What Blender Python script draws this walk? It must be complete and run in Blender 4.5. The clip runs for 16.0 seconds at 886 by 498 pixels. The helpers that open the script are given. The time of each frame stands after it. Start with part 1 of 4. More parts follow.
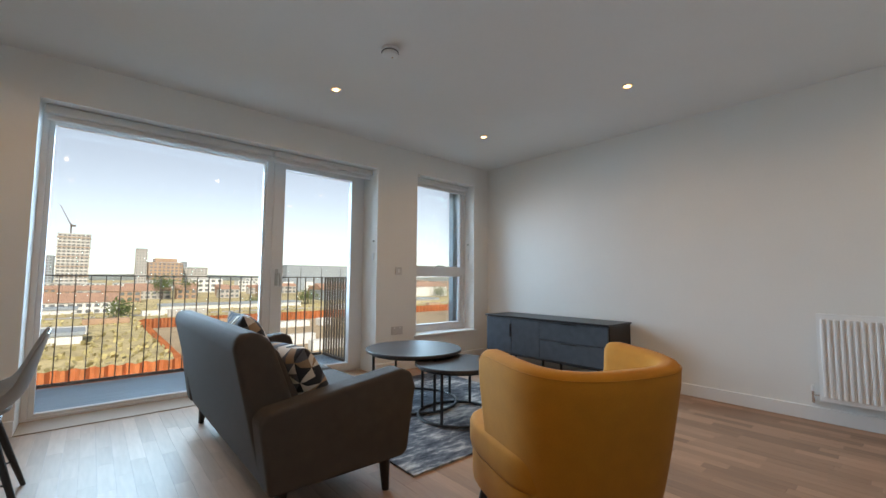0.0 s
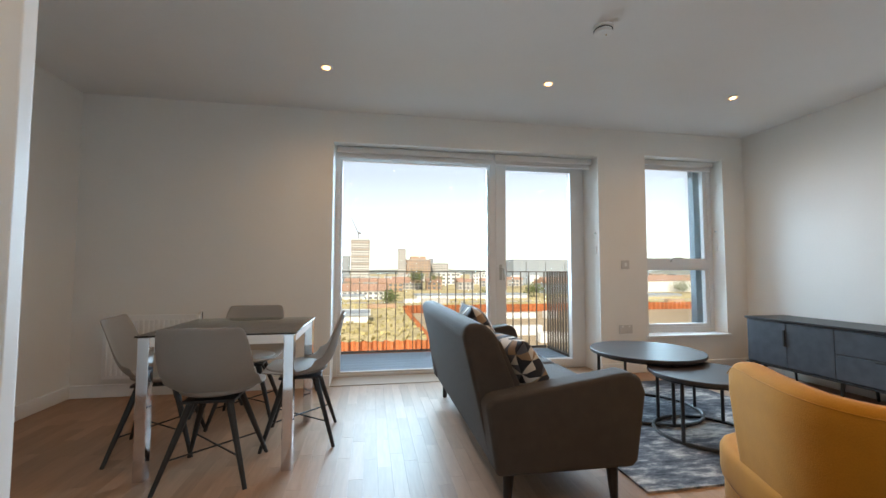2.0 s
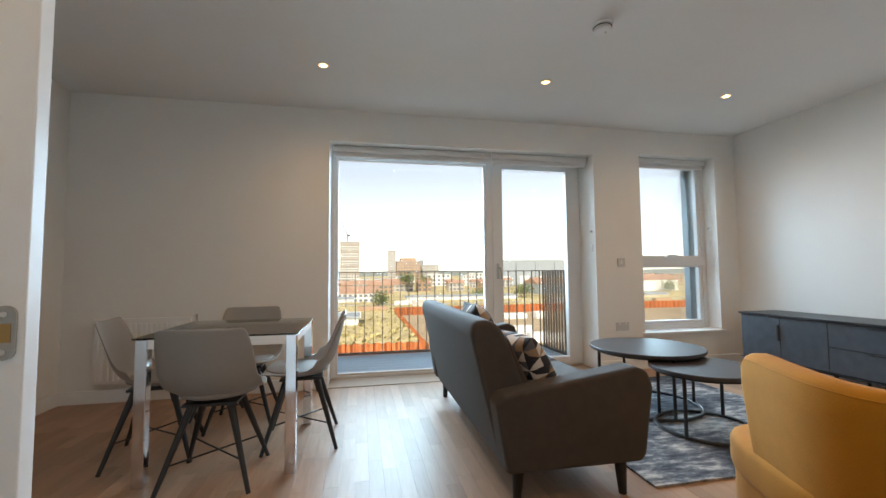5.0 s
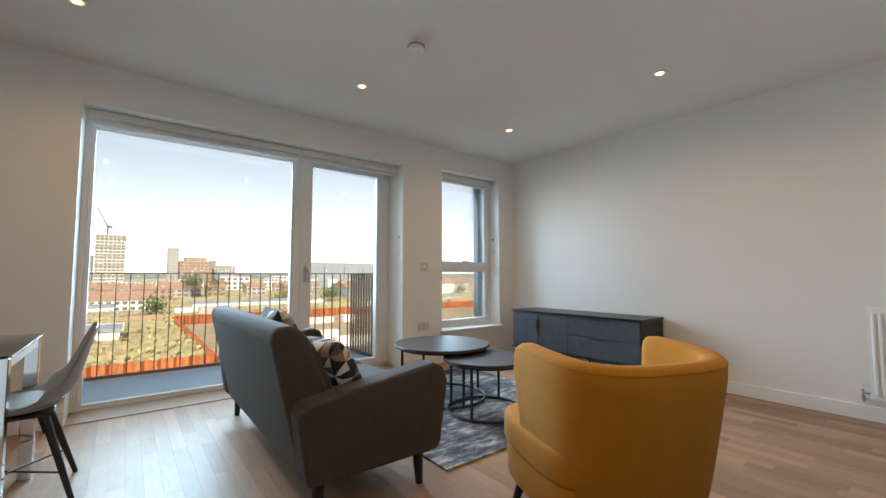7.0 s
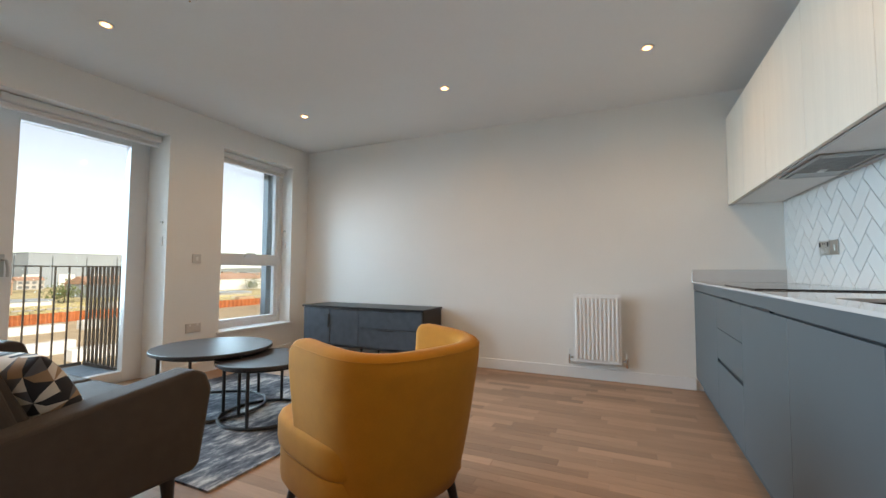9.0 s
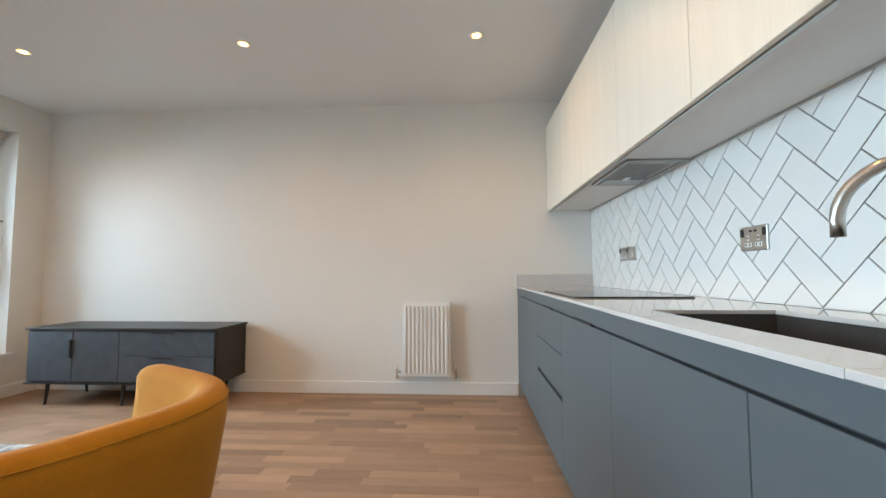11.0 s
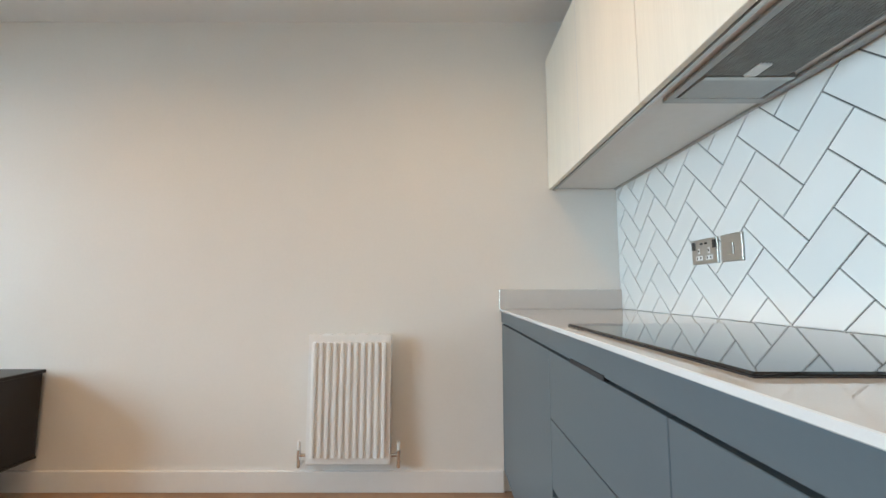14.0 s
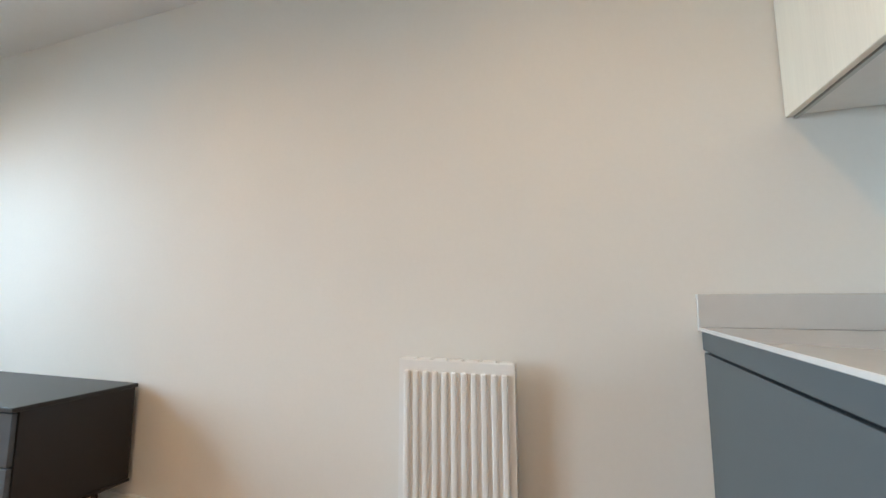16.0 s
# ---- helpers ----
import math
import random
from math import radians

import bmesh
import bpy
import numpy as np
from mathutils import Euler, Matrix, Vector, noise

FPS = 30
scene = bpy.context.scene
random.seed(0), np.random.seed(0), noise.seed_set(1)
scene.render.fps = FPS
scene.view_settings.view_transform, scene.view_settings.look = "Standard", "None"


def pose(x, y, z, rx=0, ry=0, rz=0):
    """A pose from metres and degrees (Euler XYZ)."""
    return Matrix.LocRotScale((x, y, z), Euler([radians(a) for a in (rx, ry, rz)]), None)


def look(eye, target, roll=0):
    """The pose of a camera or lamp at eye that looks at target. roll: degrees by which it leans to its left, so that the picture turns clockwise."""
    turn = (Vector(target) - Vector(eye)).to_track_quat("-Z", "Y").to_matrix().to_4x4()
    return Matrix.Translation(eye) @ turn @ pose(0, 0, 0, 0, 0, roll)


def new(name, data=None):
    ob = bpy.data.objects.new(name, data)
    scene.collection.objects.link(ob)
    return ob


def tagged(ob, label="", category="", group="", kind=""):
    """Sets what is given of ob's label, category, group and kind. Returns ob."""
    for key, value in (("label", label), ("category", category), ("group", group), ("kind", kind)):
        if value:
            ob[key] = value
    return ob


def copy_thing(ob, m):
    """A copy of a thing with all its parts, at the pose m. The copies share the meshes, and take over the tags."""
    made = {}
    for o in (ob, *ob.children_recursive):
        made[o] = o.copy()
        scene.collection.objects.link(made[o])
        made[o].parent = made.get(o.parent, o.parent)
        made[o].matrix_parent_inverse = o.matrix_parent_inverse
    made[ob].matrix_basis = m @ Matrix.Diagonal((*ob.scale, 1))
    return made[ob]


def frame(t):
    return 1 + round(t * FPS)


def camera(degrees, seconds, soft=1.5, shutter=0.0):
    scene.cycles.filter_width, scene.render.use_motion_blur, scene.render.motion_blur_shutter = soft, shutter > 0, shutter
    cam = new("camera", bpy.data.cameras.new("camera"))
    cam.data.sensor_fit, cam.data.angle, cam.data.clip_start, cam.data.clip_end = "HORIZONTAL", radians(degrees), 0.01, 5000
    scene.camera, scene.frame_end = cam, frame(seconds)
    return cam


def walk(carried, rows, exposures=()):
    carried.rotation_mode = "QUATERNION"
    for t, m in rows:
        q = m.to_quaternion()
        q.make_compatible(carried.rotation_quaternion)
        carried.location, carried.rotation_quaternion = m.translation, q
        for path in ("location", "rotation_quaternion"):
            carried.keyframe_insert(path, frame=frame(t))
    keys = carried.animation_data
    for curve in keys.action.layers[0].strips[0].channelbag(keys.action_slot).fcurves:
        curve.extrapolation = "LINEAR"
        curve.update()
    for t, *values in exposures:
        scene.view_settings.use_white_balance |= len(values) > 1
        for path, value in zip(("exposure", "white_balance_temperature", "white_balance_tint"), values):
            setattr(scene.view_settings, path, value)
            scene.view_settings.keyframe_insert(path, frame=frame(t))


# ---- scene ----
cam = camera(95.0, 16.0)
PATH = [
    (0, (0.457, 0.391, 1.008), (1.762, 1.899, 1.154), 0.4),
    (0.5, (0.476, 0.380, 1.0), (1.554, 2.057, 1.157), 0.5),
    (1, (0.494, 0.395, 1.004), (1.325, 2.209, 1.141), 0.3),
    (1.5, (0.489, 0.383, 1.002), (1.067, 2.293, 1.131), 0.0),
    (2, (0.489, 0.374, 1.018), (0.837, 2.341, 1.128), 0.1),
    (2.5, (0.473, 0.356, 0.997), (0.638, 2.346, 1.109), -0.0),
    (3, (0.457, 0.364, 1.0), (0.512, 2.36, 1.118), -0.5),
    (5.5, (0.418, 0.413, 0.996), (1.005, 2.322, 1.113), -0.4),
    (6, (0.418, 0.42, 0.988), (1.223, 2.247, 1.113), -0.2),
    (6.5, (0.425, 0.427, 0.986), (1.44, 2.145, 1.116), 0.0),
    (7, (0.428, 0.432, 0.995), (1.654, 2.007, 1.124), -0.0),
    (7.5, (0.442, 0.396, 0.998), (1.853, 1.809, 1.12), 0.1),
    (8, (0.464, 0.395, 0.996), (2.042, 1.619, 1.107), 0.1),
    (8.5, (0.478, 0.408, 0.979), (2.194, 1.43, 1.089), 0.2),
    (9, (0.501, 0.394, 0.985), (2.318, 1.223, 1.091), 0.2),
    (9.5, (0.532, 0.387, 0.995), (2.429, 1.012, 1.101), 0.0),
    (10, (0.642, 0.354, 1.008), (2.593, 0.779, 1.116), -0.2),
    (12.5, (1.732, 0.293, 0.994), (3.725, 0.219, 1.136), 0.1),
    (13, (1.932, 0.224, 0.987), (3.925, 0.196, 1.151), 0.2),
    (13.5, (2.162, 0.207, 0.983), (4.152, 0.174, 1.175), 0.1),
    (14, (2.366, 0.201, 0.995), (4.356, 0.2, 1.198), 0.0),
    (14.5, (2.575, 0.199, 1.004), (4.564, 0.27, 1.2), -0.2),
    (15, (2.733, 0.186, 1.006), (4.716, 0.366, 1.198), -0.3),
    (15.5, (2.925, 0.195, 1.0), (4.885, 0.545, 1.209), -0.3),
    (16, (3.055, 0.265, 1.0), (4.945, 0.87, 1.225), -0.2),
]
walk(cam, [(t, look(eye, target, roll)) for t, eye, target, roll in PATH], [
    (0, 0.08, 6650, 12), (2, 0.40, 6850, 12), (5.5, 0.42, 7000, 12), (7, 0.28, 6950, 12),
    (8.5, 0.34, 6950, 12), (10, 0.55, 7350, 13), (12.5, 0.75, 7400, 13), (16, 0.78, 7250, 12)])

# ---- world, sun, window light ----
world = bpy.data.worlds.new("sky")
scene.world = world
world.use_nodes = True
wn = world.node_tree
sky = wn.nodes.new("ShaderNodeTexSky")
sky.sky_type, sky.sun_disc = "NISHITA", False
sky.sun_elevation, sky.sun_rotation = radians(36), radians(200)
sky.air_density, sky.dust_density, sky.ozone_density = 0.8, 0.3, 0.8
haze = wn.nodes.new("ShaderNodeHueSaturation")
haze.inputs["Saturation"].default_value, haze.inputs["Value"].default_value = 0.5, 1.0
wn.links.new(sky.outputs[0], haze.inputs["Color"])
wn.links.new(haze.outputs[0], wn.nodes["Background"].inputs[0])
wn.nodes["Background"].inputs[1].default_value = 0.15

sun = new("sun", bpy.data.lights.new("sun", "SUN"))
sun.data.energy, sun.data.angle, sun.data.color = 5.0, radians(0.5), (1.0, 0.9, 0.76)
sun.matrix_world = look((-30, -80, 62), (0, 0, 0))


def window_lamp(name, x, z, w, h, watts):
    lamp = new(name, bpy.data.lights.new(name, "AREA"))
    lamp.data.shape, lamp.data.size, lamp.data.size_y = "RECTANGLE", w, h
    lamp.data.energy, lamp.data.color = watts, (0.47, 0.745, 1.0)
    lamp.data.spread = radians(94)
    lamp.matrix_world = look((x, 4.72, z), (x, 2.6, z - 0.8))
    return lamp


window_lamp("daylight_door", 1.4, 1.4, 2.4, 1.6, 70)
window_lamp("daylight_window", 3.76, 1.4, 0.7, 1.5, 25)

# ---- materials ----


def mat(name, color, rough=0.5, metal=0.0, grain=40.0, vary=0.08, bump=0.0, stretch=(1, 1, 1), coat=0.0, random_tone=0.0, emit=0.0, islands=False):
    m = bpy.data.materials.new(name)
    m.use_nodes = True
    nt = m.node_tree
    b = nt.nodes["Principled BSDF"]
    b.inputs["Roughness"].default_value = rough
    b.inputs["Metallic"].default_value = metal
    b.inputs["Coat Weight"].default_value = coat
    tc, mp, no = (nt.nodes.new("ShaderNode" + k) for k in ("TexCoord", "Mapping", "TexNoise"))
    mp.inputs["Scale"].default_value = stretch
    no.inputs["Scale"].default_value = grain
    no.inputs["Detail"].default_value = 6
    nt.links.new(tc.outputs["Object"], mp.inputs[0])
    nt.links.new(mp.outputs[0], no.inputs[0])
    big = nt.nodes.new("ShaderNodeTexNoise")
    big.inputs["Scale"].default_value = grain * 0.06
    nt.links.new(mp.outputs[0], big.inputs[0])
    add = nt.nodes.new("ShaderNodeMath")
    add.operation = "ADD"
    nt.links.new(no.outputs[0], add.inputs[0])
    nt.links.new(big.outputs[0], add.inputs[1])
    rng = nt.nodes.new("ShaderNodeMapRange")
    rng.inputs[1].default_value, rng.inputs[2].default_value = 0.6, 1.4
    rng.inputs[3].default_value, rng.inputs[4].default_value = 1 - vary, 1 + vary
    nt.links.new(add.outputs[0], rng.inputs[0])
    value = rng.outputs[0]
    if random_tone:
        oi = nt.nodes.new("ShaderNodeNewGeometry" if islands else "ShaderNodeObjectInfo")
        pick = "Random Per Island" if islands else "Random"
        far = nt.nodes.new("ShaderNodeMath")
        far.operation, far.inputs[1].default_value = "MULTIPLY", 37.0
        nt.links.new(oi.outputs[pick], far.inputs[0])
        nt.links.new(far.outputs[0], mp.inputs["Location"])
        r2 = nt.nodes.new("ShaderNodeMapRange")
        r2.inputs[3].default_value, r2.inputs[4].default_value = 1 - random_tone, 1 + random_tone
        nt.links.new(oi.outputs[pick], r2.inputs[0])
        mul = nt.nodes.new("ShaderNodeMath")
        mul.operation = "MULTIPLY"
        nt.links.new(value, mul.inputs[0])
        nt.links.new(r2.outputs[0], mul.inputs[1])
        value = mul.outputs[0]
    hsv = nt.nodes.new("ShaderNodeHueSaturation")
    hsv.inputs["Color"].default_value = (*color, 1)
    nt.links.new(value, hsv.inputs["Value"])
    nt.links.new(hsv.outputs[0], b.inputs["Base Color"])
    if bump:
        bp = nt.nodes.new("ShaderNodeBump")
        bp.inputs["Strength"].default_value, bp.inputs["Distance"].default_value = bump, 0.002
        nt.links.new(no.outputs[0], bp.inputs["Height"])
        nt.links.new(bp.outputs[0], b.inputs["Normal"])
    if emit:
        b.inputs["Emission Color"].default_value = (*color, 1)
        b.inputs["Emission Strength"].default_value = emit
    return m


def glass_mat(name, tint, gloss):
    m = bpy.data.materials.new(name)
    m.use_nodes = True
    nt = m.node_tree
    nt.nodes.remove(nt.nodes["Principled BSDF"])
    t, g, mix, f, mul = (nt.nodes.new("ShaderNode" + k) for k in ("BsdfTransparent", "BsdfGlossy", "MixShader", "Fresnel", "Math"))
    t.inputs[0].default_value = (*tint, 1)
    g.inputs["Roughness"].default_value = 0.02
    f.inputs[0].default_value = 1.45
    mul.operation, mul.inputs[1].default_value = "MULTIPLY", gloss
    nt.links.new(f.outputs[0], mul.inputs[0])
    nt.links.new(mul.outputs[0], mix.inputs[0])
    nt.links.new(t.outputs[0], mix.inputs[1])
    nt.links.new(g.outputs[0], mix.inputs[2])
    nt.links.new(mix.outputs[0], nt.nodes["Material Output"].inputs[0])
    return m


PAINT = mat("wall_paint", (0.80, 0.785, 0.75), 0.7, grain=60, vary=0.015, bump=0.06)
CEILING = mat("ceiling_paint", (0.78, 0.775, 0.76), 0.8, grain=50, vary=0.015, bump=0.05)
GLOSSWHITE = mat("white_gloss_paint", (0.82, 0.82, 0.81), 0.3, grain=20, vary=0.02, bump=0.03)
UPVC = mat("window_frame_white", (0.72, 0.72, 0.72), 0.35, grain=25, vary=0.02)
OAK = mat("oak_floor", (0.345, 0.21, 0.135), 0.44, grain=9, vary=0.16, bump=0.15, stretch=(7, 0.7, 1), random_tone=0.26)
OAK_REST = mat("oak_floor_rest", (0.345, 0.21, 0.135), 0.44, grain=9, vary=0.16, bump=0.08, stretch=(7, 0.7, 1), random_tone=0.14, islands=True)
GAP = mat("dark_floor_joint", (0.19, 0.115, 0.075), 0.8)
GREYFRONT = mat("blue_grey_lacquer", (0.075, 0.094, 0.104), 0.42, grain=120, vary=0.03, bump=0.02)
PLINTH = mat("dark_grey_plinth", (0.06, 0.07, 0.08), 0.5)
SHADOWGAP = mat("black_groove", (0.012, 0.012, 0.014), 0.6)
QUARTZ = mat("white_quartz", (0.56, 0.545, 0.53), 0.03, grain=300, vary=0.03)
CREAM = mat("cream_woodgrain_laminate", (0.76, 0.70, 0.60), 0.45, grain=14, vary=0.05, bump=0.25, stretch=(16, 16, 0.6))
CARCASS = mat("pale_cabinet_underside", (0.70, 0.68, 0.65), 0.45, grain=30, vary=0.03)
TILE = mat("white_glazed_tile", (0.72, 0.72, 0.70), 0.18, grain=6, vary=0.02, bump=0.08, random_tone=0.025)
GROUT = mat("grey_grout", (0.11, 0.11, 0.105), 0.9, grain=200, vary=0.1)
STEEL = mat("brushed_steel", (0.50, 0.495, 0.47), 0.3, 1.0, grain=50, vary=0.05, stretch=(1, 1, 12))
CHROME = mat("chrome", (0.75, 0.75, 0.76), 0.08, 1.0, grain=10, vary=0.02)
MESH = mat("grey_filter_mesh", (0.28, 0.28, 0.27), 0.4, 0.6, grain=400, vary=0.3, bump=0.6)
HOODGREY = mat("grey_painted_steel", (0.38, 0.38, 0.37), 0.38, 0.5, grain=80, vary=0.05)
# Base lightened and cooled in place of daylight reflected off the satin.
CUPBOARD = mat("daylit_grey_satin", (0.68, 0.74, 0.77), 0.22, grain=60, vary=0.03)
HOB = mat("black_hob_glass", (0.008, 0.008, 0.009), 0.04, grain=10, vary=0.02)
SINK = mat("dark_composite_sink", (0.05, 0.045, 0.042), 0.35, grain=200, vary=0.1)
PLASTIC = mat("white_plastic", (0.78, 0.78, 0.77), 0.35, grain=20, vary=0.02)
BLACKMETAL = mat("black_powder_coat", (0.014, 0.014, 0.016), 0.4, grain=150, vary=0.1, bump=0.05)
TABLETOP = mat("dark_walnut_laminate", (0.045, 0.038, 0.038), 0.42, grain=12, vary=0.25, stretch=(2, 18, 2), bump=0.1)
SLATE = mat("slate_effect_laminate", (0.065, 0.082, 0.105), 0.42, grain=14, vary=0.3, bump=0.15)
DARKWOOD = mat("black_wood_edge", (0.013, 0.013, 0.016), 0.4, grain=30, vary=0.1)
TAUPE = mat("taupe_sofa_fabric", (0.050, 0.039, 0.032), 0.9, grain=350, vary=0.18, bump=0.6)
TAUPE.node_tree.nodes["Principled BSDF"].inputs["Sheen Weight"].default_value = 0.03
MUSTARD = mat("mustard_velvet", (0.44, 0.175, 0.005), 0.9, grain=260, vary=0.1, bump=0.35)
MUSTARD.node_tree.nodes["Principled BSDF"].inputs["Sheen Weight"].default_value = 0.04
SHELL = mat("grey_moulded_shell", (0.27, 0.25, 0.23), 0.45, grain=120, vary=0.04, bump=0.05)
PAD = mat("grey_leatherette_pad", (0.26, 0.24, 0.22), 0.5, grain=180, vary=0.06, bump=0.15)
LEGBLACK = mat("black_stained_wood", (0.015, 0.014, 0.014), 0.45, grain=30, vary=0.2, stretch=(8, 8, 1))
# Blue in the base stands in for skylight on the shaded boards.
DECK = mat("skylit_grey_decking", (0.30, 0.36, 0.43), 0.55, grain=25, vary=0.1, bump=0.2, stretch=(1, 8, 1))
RAILMETAL = mat("dark_bronze_railing", (0.09, 0.07, 0.055), 0.45, 0.3, grain=60, vary=0.1)
CUSH = [mat("cushion_black", (0.02, 0.02, 0.025), 0.9, grain=300, bump=0.4), mat("cushion_cream", (0.62, 0.55, 0.47), 0.9, grain=300, bump=0.4),
        mat("cushion_tan", (0.30, 0.19, 0.11), 0.9, grain=300, bump=0.4), mat("cushion_grey", (0.10, 0.10, 0.11), 0.9, grain=300, bump=0.4)]
GLASS = glass_mat("window_glass", (0.96, 0.98, 0.97), 0.8)
TABLEGLASS = glass_mat("table_glass", (0.80, 0.86, 0.84), 1.0)
# Emission here imitates the bulb's warm halo; the reflector itself is no lamp.
REFLECTOR_HALO = mat("lamp_reflector_halo", (1.0, 0.5, 0.2), 0.4, emit=2.0)
BULB = mat("lamp_glow", (1.0, 0.60, 0.28), 0.5, emit=9.0)
BRASS = mat("brass_latch", (0.5, 0.33, 0.14), 0.3, 1.0)
BLIND = mat("white_blind_fabric", (0.66, 0.66, 0.65), 0.8, grain=200, vary=0.03)
CLADDING = mat("dark_grey_cladding", (0.07, 0.085, 0.10), 0.5, grain=8, vary=0.1)

QUARTZ.node_tree.nodes["Principled BSDF"].inputs["IOR"].default_value = 1.75

for wood in (OAK, OAK_REST):
    wood.node_tree.nodes["Principled BSDF"].inputs["Specular IOR Level"].default_value = 0.3

# woven rug: streaked greys and creams
RUG = bpy.data.materials.new("abstract_rug")
RUG.use_nodes = True
rn = RUG.node_tree
rb = rn.nodes["Principled BSDF"]
rb.inputs["Roughness"].default_value = 0.95
rtc, rmp, rno, rno2, rcr, rbp, rmx = (rn.nodes.new("ShaderNode" + k) for k in ("TexCoord", "Mapping", "TexNoise", "TexNoise", "ValToRGB", "Bump", "Math"))
rmp.inputs["Scale"].default_value = (6, 16, 1)
rno.inputs["Scale"].default_value, rno.inputs["Detail"].default_value, rno.inputs["Roughness"].default_value = 1.2, 8, 0.72
rno2.inputs["Scale"].default_value = 1.8
rmx.operation = "ADD"
rn.links.new(rtc.outputs["Object"], rmp.inputs[0])
rn.links.new(rmp.outputs[0], rno.inputs[0])
rn.links.new(rtc.outputs["Object"], rno2.inputs[0])
rn.links.new(rno.outputs[0], rmx.inputs[0])
rn.links.new(rno2.outputs[0], rmx.inputs[1])
rcr.color_ramp.elements[0].position, rcr.color_ramp.elements[0].color = 0.42, (0.02, 0.023, 0.032, 1)
rcr.color_ramp.elements[1].position, rcr.color_ramp.elements[1].color = 0.60, (0.55, 0.51, 0.47, 1)
mid = rcr.color_ramp.elements.new(0.5)
mid.color = (0.11, 0.115, 0.13, 1)
half_node = rn.nodes.new("ShaderNodeMath")
half_node.operation, half_node.inputs[1].default_value = "MULTIPLY", 0.5
rn.links.new(rmx.outputs[0], half_node.inputs[0])
rn.links.new(half_node.outputs[0], rcr.inputs[0])
rn.links.new(rcr.outputs[0], rb.inputs["Base Color"])
rbp.inputs["Strength"].default_value, rbp.inputs["Distance"].default_value = 0.5, 0.004
rn.links.new(rno.outputs[0], rbp.inputs["Height"])
rn.links.new(rbp.outputs[0], rb.inputs["Normal"])

# outdoors
GROUND = mat("scrubby_ground", (0.50, 0.42, 0.23), 0.95, grain=0.5, vary=0.55)
SAND = mat("bare_sandy_ground", (0.42, 0.33, 0.22), 0.95, grain=0.4, vary=0.3)
RUST = mat("rusty_sheet_pile", (0.40, 0.13, 0.045), 0.8, grain=1.2, vary=0.4)
BRICK = mat("orange_brick", (0.40, 0.27, 0.18), 0.85, grain=1, vary=0.2)
CONCRETE = mat("pale_concrete", (0.45, 0.43, 0.40), 0.8, grain=1, vary=0.15)
SHED = mat("white_metal_sheet", (0.7, 0.7, 0.68), 0.5, grain=1, vary=0.1)
GREYSHED = mat("grey_metal_sheet", (0.30, 0.34, 0.38), 0.5, grain=1, vary=0.1)
ROOF = mat("roof_tile_red", (0.40, 0.25, 0.18), 0.85, grain=1, vary=0.25)
DARKGLASS = mat("far_window_glass", (0.17, 0.18, 0.19), 0.15)
LEAF = mat("leaves", (0.12, 0.15, 0.05), 0.8, grain=1.5, vary=0.4)
SCRUB = mat("dry_scrub", (0.42, 0.36, 0.17), 0.9, grain=1.5, vary=0.4)
BARK = mat("bark", (0.10, 0.07, 0.05), 0.9, grain=5, vary=0.3)

# ---- mesh helpers ----
ORIGIN = {}


def thing(name, loc=(0, 0, 0), label="", category="", group="", rz=0.0):
    ob = new(name)
    ob.empty_display_size = 0.1
    ob.matrix_world = pose(*loc, 0, 0, rz)
    ORIGIN[ob.name] = Vector(loc)
    return tagged(ob, label, category, group)


def part(name, bm, material, parent=None, label="", world_coords=False, smooth=False):
    if world_coords and parent is not None:
        bmesh.ops.translate(bm, vec=-ORIGIN[parent.name], verts=bm.verts)
    me = bpy.data.meshes.new(name)
    bm.normal_update()
    bm.to_mesh(me)
    bm.free()
    for m in material if isinstance(material, (list, tuple)) else [material]:
        me.materials.append(m)
    if smooth:
        me.shade_smooth()
    ob = new(name, me)
    if parent is not None:
        ob.parent = parent
        ORIGIN[ob.name] = ORIGIN.get(parent.name, Vector())
    if label:
        ob["label"] = label
    return ob


def setting(name, bm, material, label):
    return tagged(part(name, bm, material), label, kind="structure")


def box(x0, x1, y0, y1, z0, z1, bevel=0.0, seg=2):
    bm = bmesh.new()
    bmesh.ops.create_cube(bm, size=1)
    bmesh.ops.scale(bm, vec=(x1 - x0, y1 - y0, z1 - z0), verts=bm.verts)
    bmesh.ops.translate(bm, vec=((x0 + x1) / 2, (y0 + y1) / 2, (z0 + z1) / 2), verts=bm.verts)
    if bevel:
        bmesh.ops.bevel(bm, geom=bm.edges[:], offset=bevel, segments=seg, affect="EDGES", profile=0.5)
    return bm


def join(*bms):
    out = bmesh.new()
    for b in bms:
        me = bpy.data.meshes.new("tmp")
        b.to_mesh(me)
        b.free()
        out.from_mesh(me)
        bpy.data.meshes.remove(me)
    return out


def rod(a, b, r0, r1=None, n=12):
    a, b = Vector(a), Vector(b)
    bm = bmesh.new()
    bmesh.ops.create_cone(bm, cap_ends=True, segments=n, radius1=r0, radius2=r0 if r1 is None else r1, depth=(b - a).length)
    q = (b - a).to_track_quat("Z", "Y").to_matrix().to_4x4()
    bmesh.ops.transform(bm, matrix=Matrix.Translation((a + b) / 2) @ q, verts=bm.verts)
    return bm


